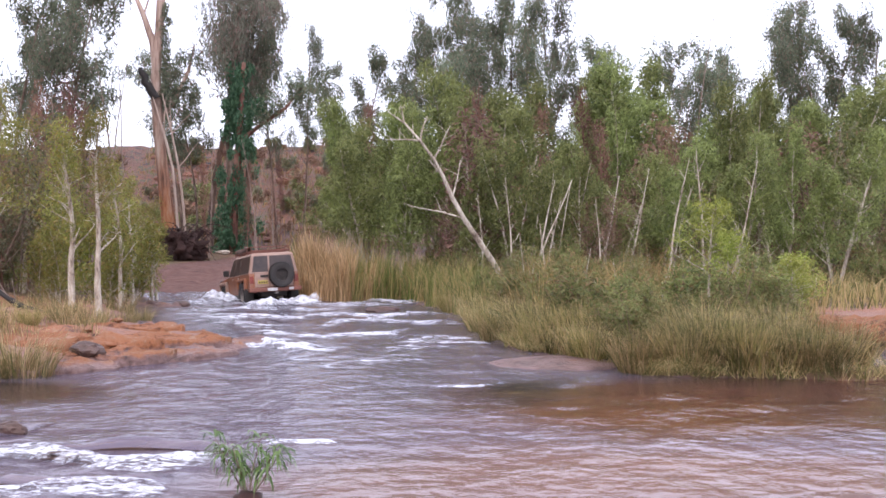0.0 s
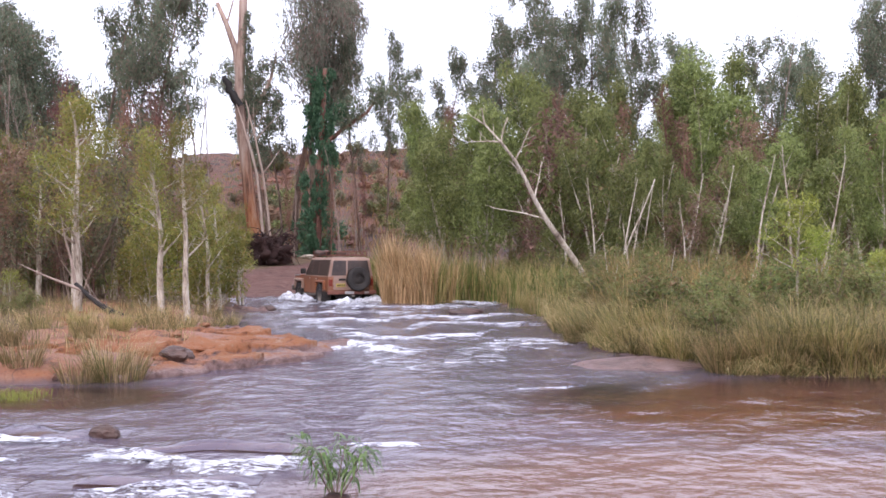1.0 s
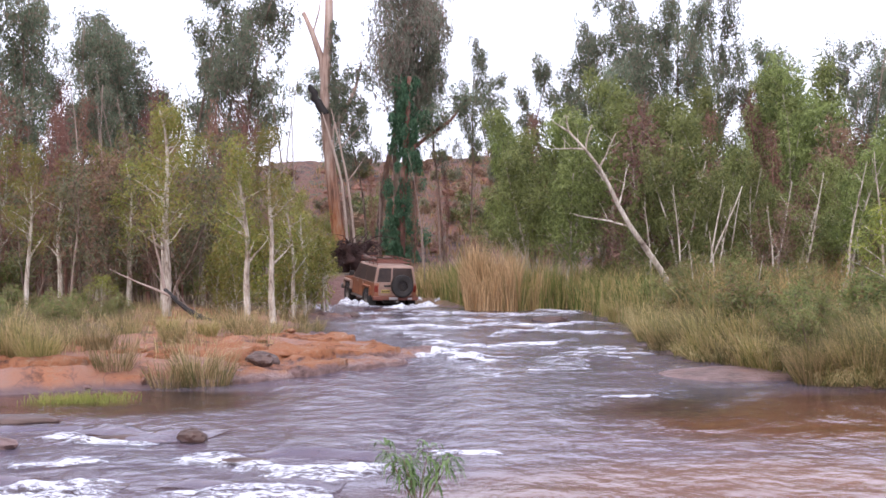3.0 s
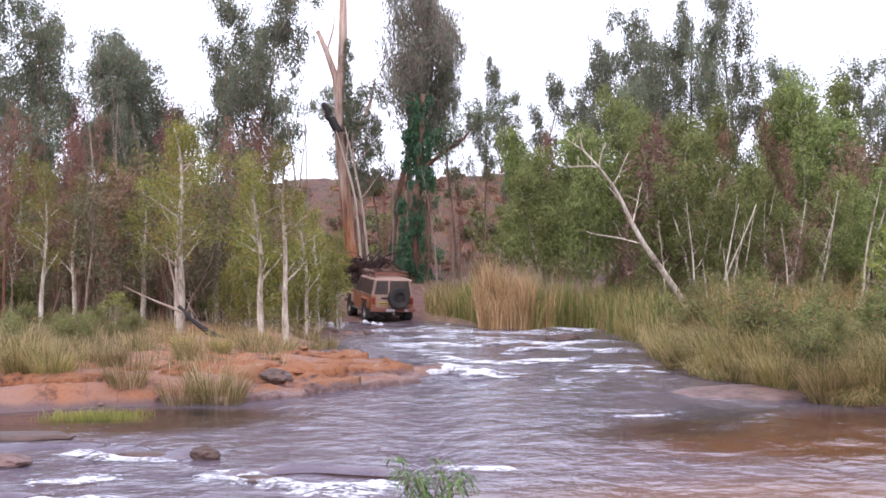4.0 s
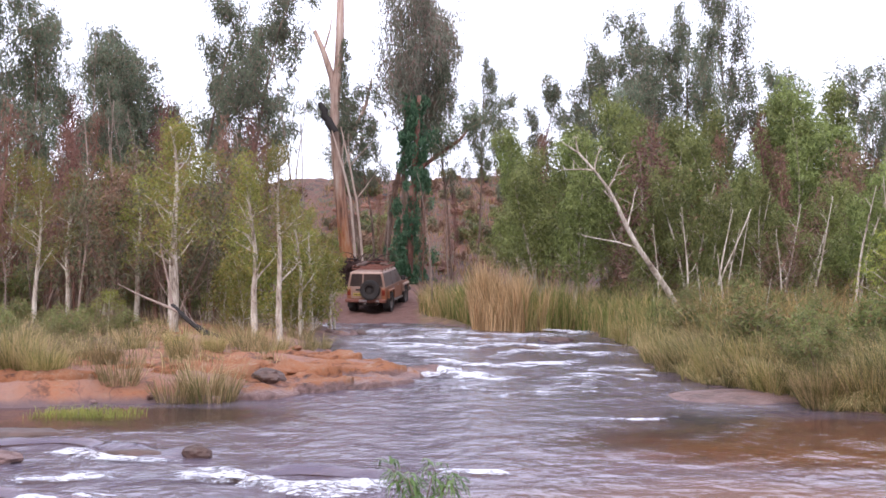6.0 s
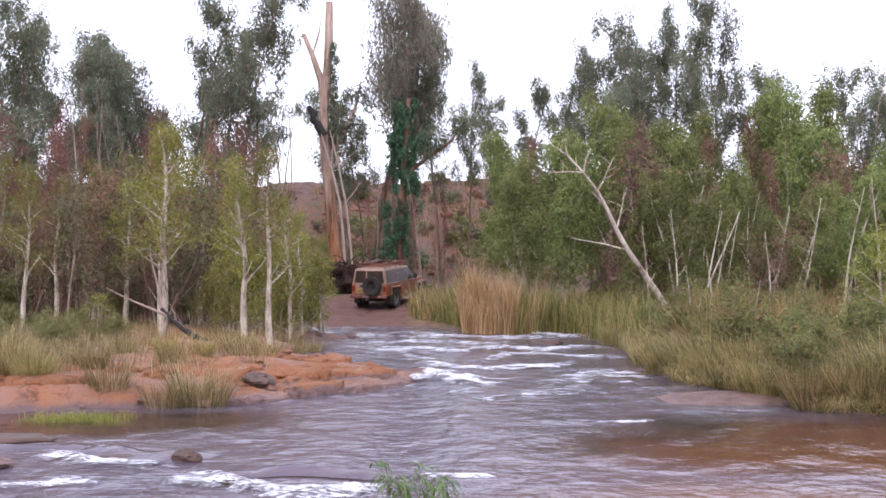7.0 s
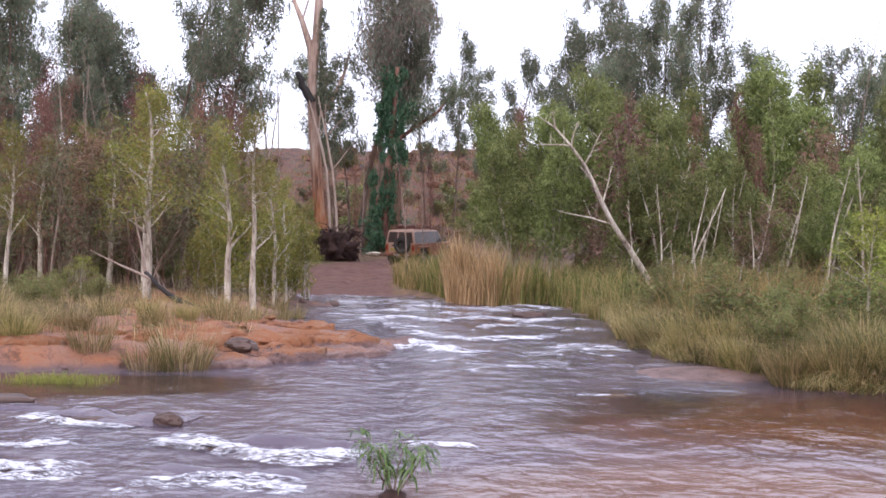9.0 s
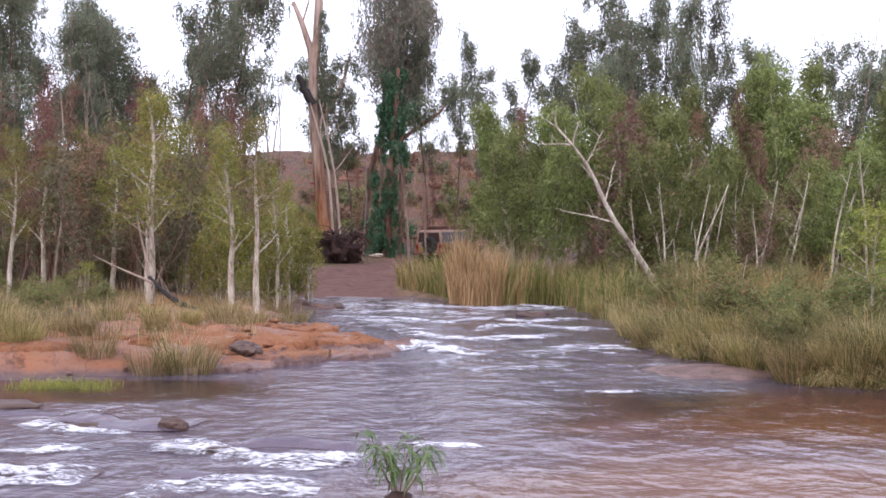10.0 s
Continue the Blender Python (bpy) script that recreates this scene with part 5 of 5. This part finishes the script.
for k in range(70):
    x, y = rng.uniform(-7.5, -1.0), rng.uniform(20.6, 32)
    if inland(x, y) > 0.1:
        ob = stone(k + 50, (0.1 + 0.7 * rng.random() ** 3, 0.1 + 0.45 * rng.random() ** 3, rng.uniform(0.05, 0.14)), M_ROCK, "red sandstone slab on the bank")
        ob.location = (x, y, height(x, y) + 0.02)
for k in range(150):
    y = rng.uniform(73, 126)
    x = rng.uniform(-0.09 * y, 0.10 * y)
    s = 0.25 + 1.3 * rng.random() ** 2.5
    ob = stone(k + 90, (s, s * 0.8, s * 0.6), M_HILLROCK, "red rock on the hillside")
    ob.location = (x, y, height(x, y) + 0.05)


def foreground_sapling():
    rng = random.Random(17)
    top = empty("river_sapling", "small green sapling with long drooping leaves on a root clod", "sapling")
    x, y = -0.14, 11.1
    z = 0.05
    v, f = [], []
    lv, lf = [], []
    for st in range(6):
        pts = limb_points(rng, Vector((x + 0.012 * (st - 2), y, z)), Vector(((st - 2.5) * 0.2 + rng.uniform(-0.06, 0.06), rng.uniform(-0.3, 0.3), 1)), rng.uniform(0.42, 0.62), 0.11, 6)
        tube(v, f, pts, [0.011 * (1 - 0.12 * q) for q in range(7)], 6)
        for q in range(2, 7):
            for k in range((0, 0, 2, 5, 8, 9, 9)[q]):
                a = rng.uniform(0, 6.28)
                d = Vector((math.cos(a), math.sin(a), rng.uniform(-0.15, 0.75))).normalized()
                ln = rng.uniform(0.17, 0.3)
                sd = d.cross(Vector((0, 0, 1))).normalized() * rng.uniform(0.009, 0.014)
                p, b = pts[q], len(lv)
                sag = rng.uniform(0.7, 1.4)
                m1, m2, tip = p + d * ln * 0.38, p + d * ln * 0.66 - Vector((0, 0, 0.045 * sag)), p + d * ln * 0.82 - Vector((0, 0, 0.14 * sag))
                lv += [p, m1 + sd, m1 - sd, m2 + sd * 0.8, m2 - sd * 0.8, tip]
                lf += [(b, b + 1, b + 2), (b + 1, b + 3, b + 4, b + 2), (b + 3, b + 5, b + 4)]
    mesh_ob("stem", v, f, M_GREYBARK, top, smooth=True)
    mesh_ob("foliage", lv, lf, L_SAPLING, top)
    bm = bmesh.new()
    bmesh.ops.create_icosphere(bm, subdivisions=3, radius=0.14)
    for q in bm.verts:
        q.co *= 1 + 0.4 * noise.fractal(q.co * 9, 0.8, 2.1, 4)
        q.co.z *= 0.5
    part("root_clod", bm, M_ROOTS, top, "dark root clod", smooth=True).location = (x + 0.02, y, z - 0.02)


foreground_sapling()

# ---- the four-wheel drive (its own space: y ahead, z up from the ground) ----


def box(bm, x0, x1, y0, y1, z0, z1, bevel=0.0):
    r = bmesh.ops.create_cube(bm, size=1.0)
    for q in r["verts"]:
        q.co = Vector(((x0 + x1) / 2 + q.co.x * (x1 - x0), (y0 + y1) / 2 + q.co.y * (y1 - y0), (z0 + z1) / 2 + q.co.z * (z1 - z0)))
    if bevel:
        es = list({e for q in r["verts"] for e in q.link_edges})
        bmesh.ops.bevel(bm, geom=es, offset=bevel, segments=2, affect="EDGES", profile=0.5)


def boxed(name, mat, parent, *dims, bevel=0.01, label=""):
    bm = bmesh.new()
    box(bm, *dims, bevel=bevel)
    return part(name, bm, mat, parent, label)


def quad_panel(name, mat, parent, corners, thick, label=""):
    """A panel of four corners, with thickness outward along its normal."""
    c = [Vector(q) for q in corners]
    n = (c[1] - c[0]).cross(c[3] - c[0]).normalized() * thick
    v = c + [q + n for q in c]
    f = [(0, 3, 2, 1), (4, 5, 6, 7), (0, 1, 5, 4), (1, 2, 6, 5), (2, 3, 7, 6), (3, 0, 4, 7)]
    return mesh_ob(name, v, f, mat, parent, label)


def revolve(profile, sides):
    """Spin (radius, offset) pairs about the x axis."""
    v, f = [], []
    n = len(profile)
    for k in range(sides):
        a = 2 * math.pi * k / sides
        for r, o in profile:
            v.append((o, r * math.cos(a), r * math.sin(a)))
    for k in range(sides):
        for j in range(n - 1):
            a, b = k * n + j, ((k + 1) % sides) * n + j
            f.append((a, b, b + 1, a + 1))
    return v, f


def wheel(parent, x, y, z, radius, wide, name="wheel", rim=STEEL):
    hub = new(name)
    hub.parent = parent
    s = 1 if x >= 0 else -1
    w = wide / 2
    v, f = revolve([(radius * 0.56, -w * 0.85), (radius * 0.8, -w), (radius * 0.95, -w * 0.92), (radius, -w * 0.65), (radius, w * 0.65), (radius * 0.95, w * 0.92), (radius * 0.8, w), (radius * 0.56, w * 0.85), (radius * 0.54, 0)], 32)
    nb = len(v)
    for k in range(26):
        for sd in (-1, 1):
            a = 2 * math.pi * (k + 0.25 * sd) / 26
            bm_v = []
            for da in (-0.07, 0.07):
                for o in (sd * w * 0.15, sd * w * 0.98):
                    for r in (radius * 0.97, radius * (1.025 if abs(o) < w * 0.5 else 1.0)):
                        bm_v.append((o, r * math.cos(a + da), r * math.sin(a + da)))
            b = len(v)
            v += bm_v
            f += [(b + 1, b + 5, b + 7, b + 3), (b, b + 2, b + 3, b + 1), (b + 4, b + 5, b + 7, b + 6), (b + 2, b + 6, b + 7, b + 3), (b, b + 1, b + 5, b + 4)]
    mesh_ob("tyre", v, f, RUBBER, hub, smooth=False)
    v, f = revolve([(0.0, s * w * 0.35), (radius * 0.16, s * w * 0.4), (radius * 0.18, s * w * 0.2), (radius * 0.45, s * w * 0.1), (radius * 0.5, s * w * 0.8), (radius * 0.57, s * w * 0.86), (radius * 0.57, -s * w * 0.8)], 24)
    mesh_ob("rim", v, f, rim, hub, "dusty steel rim" if rim is STEEL else "dark wheel cover", smooth=False)
    hub.location = (x, y, z)
    return hub


def build_car():
    car = empty("four_wheel_drive", "dusty ochre and beige four-wheel drive with roof rack and spare wheel", "car")
    R0, AX = 0.45, 1.485
    # lower shell from a side outline with wheel arches
    prof = [(-2.42, 0.60), (-2.02, 0.60)]
    prof += [(-AX + 0.53 * math.cos(a), 0.46 + 0.53 * math.sin(a)) for a in [math.pi * (1 - i / 10) * 0.94 + 0.1 for i in range(11)]]
    prof += [(-0.92, 0.52), (0.92, 0.52)]
    prof += [(AX + 0.53 * math.cos(a), 0.46 + 0.53 * math.sin(a)) for a in [math.pi * (1 - i / 10) * 0.94 + 0.1 for i in range(11)]]
    prof += [(2.05, 0.62), (2.30, 0.64), (2.32, 1.02), (2.24, 1.08), (1.5, 1.13), (0.86, 1.16), (-2.40, 1.16), (-2.43, 1.1)]
    bm = bmesh.new()
    lo = [bm.verts.new((-0.84, y, z)) for y, z in prof]
    hi = [bm.verts.new((0.84, y, z)) for y, z in prof]
    n = len(prof)
    bm.faces.new(lo)
    bm.faces.new(hi[::-1])
    for i in range(n):
        bm.faces.new((lo[i], hi[i], hi[(i + 1) % n], lo[(i + 1) % n]))
    bmesh.ops.recalc_face_normals(bm, faces=bm.faces[:])
    part("body", bm, PAINT, car, "ochre lower body, dusty")
    # cabin
    bm = bmesh.new()
    ring = lambda z, h, y0, y1: [bm.verts.new(p) for p in ((-h, y0, z), (h, y0, z), (h, y1, z), (-h, y1, z))]
    a, b, c, d = ring(1.16, 0.83, -2.42, 0.86), ring(1.76, 0.715, -2.385, 0.30), ring(1.82, 0.68, -2.34, 0.22), ring(1.845, 0.60, -2.24, 0.10)
    for p, q in ((a, b), (b, c), (c, d)):
        for i in range(4):
            bm.faces.new((p[i], p[(i + 1) % 4], q[(i + 1) % 4], q[i]))
    bm.faces.new(d)
    part("cabin", bm, PALE, car, "beige pillars and roof")

    def side_x(z):
        return 0.83 + (0.715 - 0.83) * (z - 1.16) / 0.60
    for s in (-1, 1):
        for nm, y0, y1, t0, t1 in (("front_window", -0.07, 0.74, -0.07, 0.30), ("rear_door_window", -0.96, -0.13, -0.96, -0.13), ("quarter_window", -2.30, -1.02, -2.26, -1.02)):
            z0, z1 = 1.19, 1.75
            cs = [(s * side_x(z0), y0, z0), (s * side_x(z0), y1, z0), (s * side_x(z1), t1, z1), (s * side_x(z1), t0, z1)]
            quad_panel(nm, GLASS, car, cs if s > 0 else cs[::-1], 0.008)
        boxed("mudguard_flare", PALE, car, *sorted((s * 0.83, s * 0.96)), 0.93, 2.04, 0.93, 1.03, bevel=0.03, label="pale wheel arch flare")
        boxed("mudguard_flare", PAINT, car, *sorted((s * 0.83, s * 0.95)), -2.02, -0.93, 0.94, 1.02, bevel=0.03)
        for yy in (0.93, 2.0):
            boxed("flare_edge", PALE, car, *sorted((s * 0.83, s * 0.95)), yy - 0.04, yy + 0.04, 0.66, 0.95, bevel=0.02)
        for yy in (-2.0, -0.95):
            boxed("flare_edge", PAINT, car, *sorted((s * 0.83, s * 0.94)), yy - 0.04, yy + 0.04, 0.62, 0.96, bevel=0.02)
        boxed("side_step", STEEL, car, *sorted((s * 0.70, s * 0.92)), -0.85, 0.85, 0.44, 0.50)
        boxed("tail_light", LAMP_RED, car, *sorted((s * 0.70, s * 0.83)), -2.455, -2.40, 0.82, 1.06)
        boxed("wing_mirror", DARK, car, *sorted((s * 0.86, s * 1.06)), 0.55, 0.66, 1.22, 1.42, bevel=0.03)
        boxed("rear_corner_panel", PAINT, car, *sorted((s * 0.66, s * 0.85)), -2.445, -2.38, 0.62, 1.12, bevel=0.02)
        boxed("mud_flap", RUBBER, car, *sorted((s * 0.64, s * 0.93)), -2.06, -2.03, 0.25, 0.66, bevel=0.005)
        for yy in (0.8, -0.1, -0.98):
            boxed("door_seam", DARK, car, *sorted((s * 0.838, s * 0.843)), yy - 0.006, yy + 0.006, 0.62, 1.15, bevel=0)
        for yy in (-0.02, -0.88):
            boxed("door_handle", CHROME, car, *sorted((s * 0.84, s * 0.865)), yy, yy + 0.16, 1.05, 1.08, bevel=0.006)
        boxed("beltline_strip", PALE, car, *sorted((s * 0.835, s * 0.85)), -2.40, 0.86, 1.145, 1.175, bevel=0.004)
    # rear doors
    boxed("rear_door", PALE, car, -0.66, -0.165, -2.45, -2.41, 0.68, 1.19, bevel=0.012, label="beige left rear door")
    boxed("rear_door", PALE, car, -0.15, 0.66, -2.45, -2.41, 0.68, 1.19, bevel=0.012, label="beige rear door behind the spare wheel")

    def rear_y(z):
        return -2.42 + 0.035 * (z - 1.16) / 0.60
    for x0, x1, t0, t1 in ((-0.73, -0.19, -0.635, -0.17), (-0.12, 0.73, -0.11, 0.635)):
        z0, z1 = 1.20, 1.73
        quad_panel("rear_window", GLASS, car, [(x0, rear_y(z0), z0), (x1, rear_y(z0), z0), (t1, rear_y(z1), z1), (t0, rear_y(z1), z1)], 0.008)
    boxed("number_plate", PLATE, car, -0.56, -0.22, -2.47, -2.452, 0.79, 0.91, bevel=0.003, label="yellow number plate")
    for k in range(4):
        boxed("plate_bar", DARK, car, -0.53 + 0.08 * k, -0.48 + 0.08 * k, -2.474, -2.471, 0.82, 0.88, bevel=0)
    boxed("door_catch", DARK, car, -0.46, -0.20, -2.475, -2.452, 1.02, 1.09, bevel=0.006)
    boxed("rear_bumper", RUST, car, -0.90, 0.90, -2.60, -2.42, 0.52, 0.66, bevel=0.03, label="dusty rear step bumper")
    boxed("bumper_plate", CHROME, car, -0.28, 0.06, -2.607, -2.598, 0.54, 0.64, bevel=0.003)
    boxed("bumper_plate", CHROME, car, 0.46, 0.62, -2.607, -2.598, 0.55, 0.63, bevel=0.003)
    boxed("tow_bar", STEEL, car, -0.05, 0.05, -2.74, -2.5, 0.44, 0.51)
    boxed("underbody", DARK, car, -0.5, 0.5, -2.3, 2.1, 0.46, 0.62, bevel=0.03)
    boxed("wheel_well", DARK, car, -0.60, 0.60, -2.0, -0.95, 0.6, 0.98, bevel=0.02)
    boxed("fuel_tank", DARK, car, -0.45, 0.45, -2.35, -1.8, 0.36, 0.6, bevel=0.05)
    for yy in (-AX, AX):
        v, f = revolve([(0.0, -0.7), (0.06, -0.7), (0.06, -0.1), (0.16, 0.0), (0.16, 0.12), (0.06, 0.22), (0.06, 0.7), (0.0, 0.7)], 14)
        mesh_ob("axle", v, f, DARK, car).location = (0, yy, R0)
    # bonnet, grille and bull bar
    boxed("bonnet", PAINT, car, -0.66, 0.66, 0.92, 2.2, 1.09, 1.17, bevel=0.03)
    quad_panel("windscreen", GLASS, car, [(0.76, 0.845, 1.20), (-0.76, 0.845, 1.20), (-0.66, 0.36, 1.72), (0.66, 0.36, 1.72)], 0.008)
    boxed("grille", DARK, car, -0.55, 0.55, 2.31, 2.35, 0.74, 1.0)
    for s in (-1, 1):
        boxed("headlight", CHROME, car, *sorted((s * 0.56, s * 0.80)), 2.31, 2.36, 0.80, 0.98)
    bm = bmesh.new()
    box(bm, -0.92, 0.92, 2.38, 2.56, 0.55, 0.75, 0.03)
    for xx in (-0.5, 0.5):
        box(bm, xx - 0.03, xx + 0.03, 2.46, 2.54, 0.7, 1.15, 0.01)
    box(bm, -0.8, 0.8, 2.47, 2.53, 1.1, 1.16, 0.015)
    part("bull_bar", bm, STEEL, car)
    # roof rack with its load
    bm = bmesh.new()
    for s in (-1, 1):
        for zz in (1.93, 2.05):
            box(bm, s * 0.66 - 0.015, s * 0.66 + 0.015, -2.2, 0.25, zz - 0.015, zz + 0.015)
        for k in range(5):
            yy = -2.15 + k * 0.59
            box(bm, s * 0.66 - 0.012, s * 0.66 + 0.012, yy - 0.012, yy + 0.012, 1.80, 2.05)
    for yy in (-2.2, 0.25):
        for zz in (1.93, 2.05):
            box(bm, -0.66, 0.66, yy - 0.015, yy + 0.015, zz - 0.015, zz + 0.015)
    for k in range(13):
        yy = -2.1 + k * 0.19
        box(bm, -0.66, 0.66, yy - 0.02, yy + 0.02, 1.905, 1.93)
    part("roof_rack", bm, RUST, car, "rusty steel roof rack")
    v, f = [], []
    rng = random.Random(2)
    tube(v, f, [Vector((-0.60, -1.7 + 0.4 * i, 2.0 + 0.03 * math.sin(i * 2))) for i in range(6)], [0.05, 0.10, 0.09, 0.11, 0.09, 0.03], 10)
    tube(v, f, [Vector((0.1 + 0.1 * i, -0.2, 1.99)) for i in range(5)], [0.04, 0.08, 0.08, 0.07, 0.03], 10)
    mesh_ob("rolled_canvas", v, f, CANVAS, car, "brown canvas rolls on the rack", smooth=True)
    wheels = [wheel(car, s * 0.78, yy, R0, R0, 0.31) for yy in (-AX, AX) for s in (-1, 1)]
    spare = wheel(car, 0.22, -2.62, 1.07, 0.425, 0.26, "spare_wheel", DARK)
    spare.rotation_euler = (0, 0, radians(-90))
    boxed("spare_carrier", STEEL, car, 0.12, 0.32, -2.52, -2.44, 0.66, 1.2)
    return car, wheels


car, car_wheels = build_car()

# seconds, across, ahead, up, heading, nose-up, lean to the right
DRIVE = [(0.0, -0.17, 43.2, -0.32, 13.8, -5.0, -2.5), (1.0, -0.6, 45.7, -0.25, 16.9, -0.6, 1.0), (2.5, -1.8, 48.1, -0.22, 18.2, 3.1, 1.8), (4.0, -2.74, 49.6, 0.0, 16.0, 2.8, 1.5), (4.5, -2.96, 50.4, 0.06, 14.0, 2.5, 0.8),
         (5.0, -3.08, 51.5, 0.13, 10.5, 2.5, 0.8), (5.5, -3.1, 52.7, 0.18, 4.0, 3.0, 0.5), (6.0, -2.66, 54.3, 0.31, -10.5, 4.5, 0.8), (7.5, -1.3, 57.4, 0.62, -23.0, 3.0, 0.8), (8.0, -0.78, 59.0, 0.7, -24.5, 2.2, 0.8),
         (8.5, -0.12, 60.9, 0.76, -27.5, 1.5, 1.0), (9.0, 0.5, 63.4, 0.78, -28.5, 1.4, 0.3), (10.0, 2.15, 66.8, 0.84, -37.0, 1.4, 0.0)]


def motions():
    walk(car, [(t, pose(x, y, z - 0.02, nose, lean, yaw)) for t, x, y, z, yaw, nose, lean in DRIVE])
    # wheels turn with the way covered, in steps of less than a quarter turn
    fine = []
    for (a, b) in zip(DRIVE, DRIVE[1:]):
        n = max(1, math.ceil(math.hypot(b[1] - a[1], b[2] - a[2]) / 0.42 / 1.2))
        fine += [(a[0] + (b[0] - a[0]) * i / n, a[1] + (b[1] - a[1]) * i / n, a[2] + (b[2] - a[2]) * i / n) for i in range(n)]
    fine.append(DRIVE[-1][:3])
    for k, w in enumerate(car_wheels):
        base, roll, rows, prev = Vector(w.location), 0.0, [], fine[0]
        for row in fine:
            roll += math.hypot(row[1] - prev[1], row[2] - prev[2]) / 0.42
            prev = row
            rows.append((row[0], Matrix.Translation(base) @ Matrix.Rotation(-roll, 4, "X")))
        walk(w, rows)
    # the stream slides towards the near side; the broken water rocks in place
    walk(water, [(0.0, pose(0, 0, 0)), (10.0, pose(-1.8, -3.0, 0))])
    for ob, mid, seed in FOAMS:
        r = random.Random(seed)
        rows, t = [], 0.0
        while t < 10.01:
            rows.append((t, Matrix.Translation(mid + Vector((r.uniform(-0.06, 0.06), r.uniform(-0.06, 0.06), r.uniform(-0.03, 0.015)))) @ Matrix.Rotation(radians(r.uniform(-1.5, 1.5)), 4, "Z")))
            t += 0.4
        walk(ob, rows)
    for k, (ob, off) in enumerate(WAKES):
        rows = []
        for t, x, y, z, yaw, nose, lean in DRIVE[:3]:
            m = Matrix.Translation((x, y, 0)) @ Matrix.Rotation(radians(yaw), 4, "Z") @ Matrix.Translation(off)
            rows.append((t, Matrix.Translation(m.translation + Vector((0, 0, -0.02 * t))) @ Matrix.Rotation(radians(yaw), 4, "Z")))
        last = rows[-1][1]
        rows.append((4.5, Matrix.Translation((0.4, -1.4, -0.25)) @ last))
        rows.append((10.0, Matrix.Translation((0.6, -2.4, -0.36)) @ last))
        walk(ob, rows)


motions()
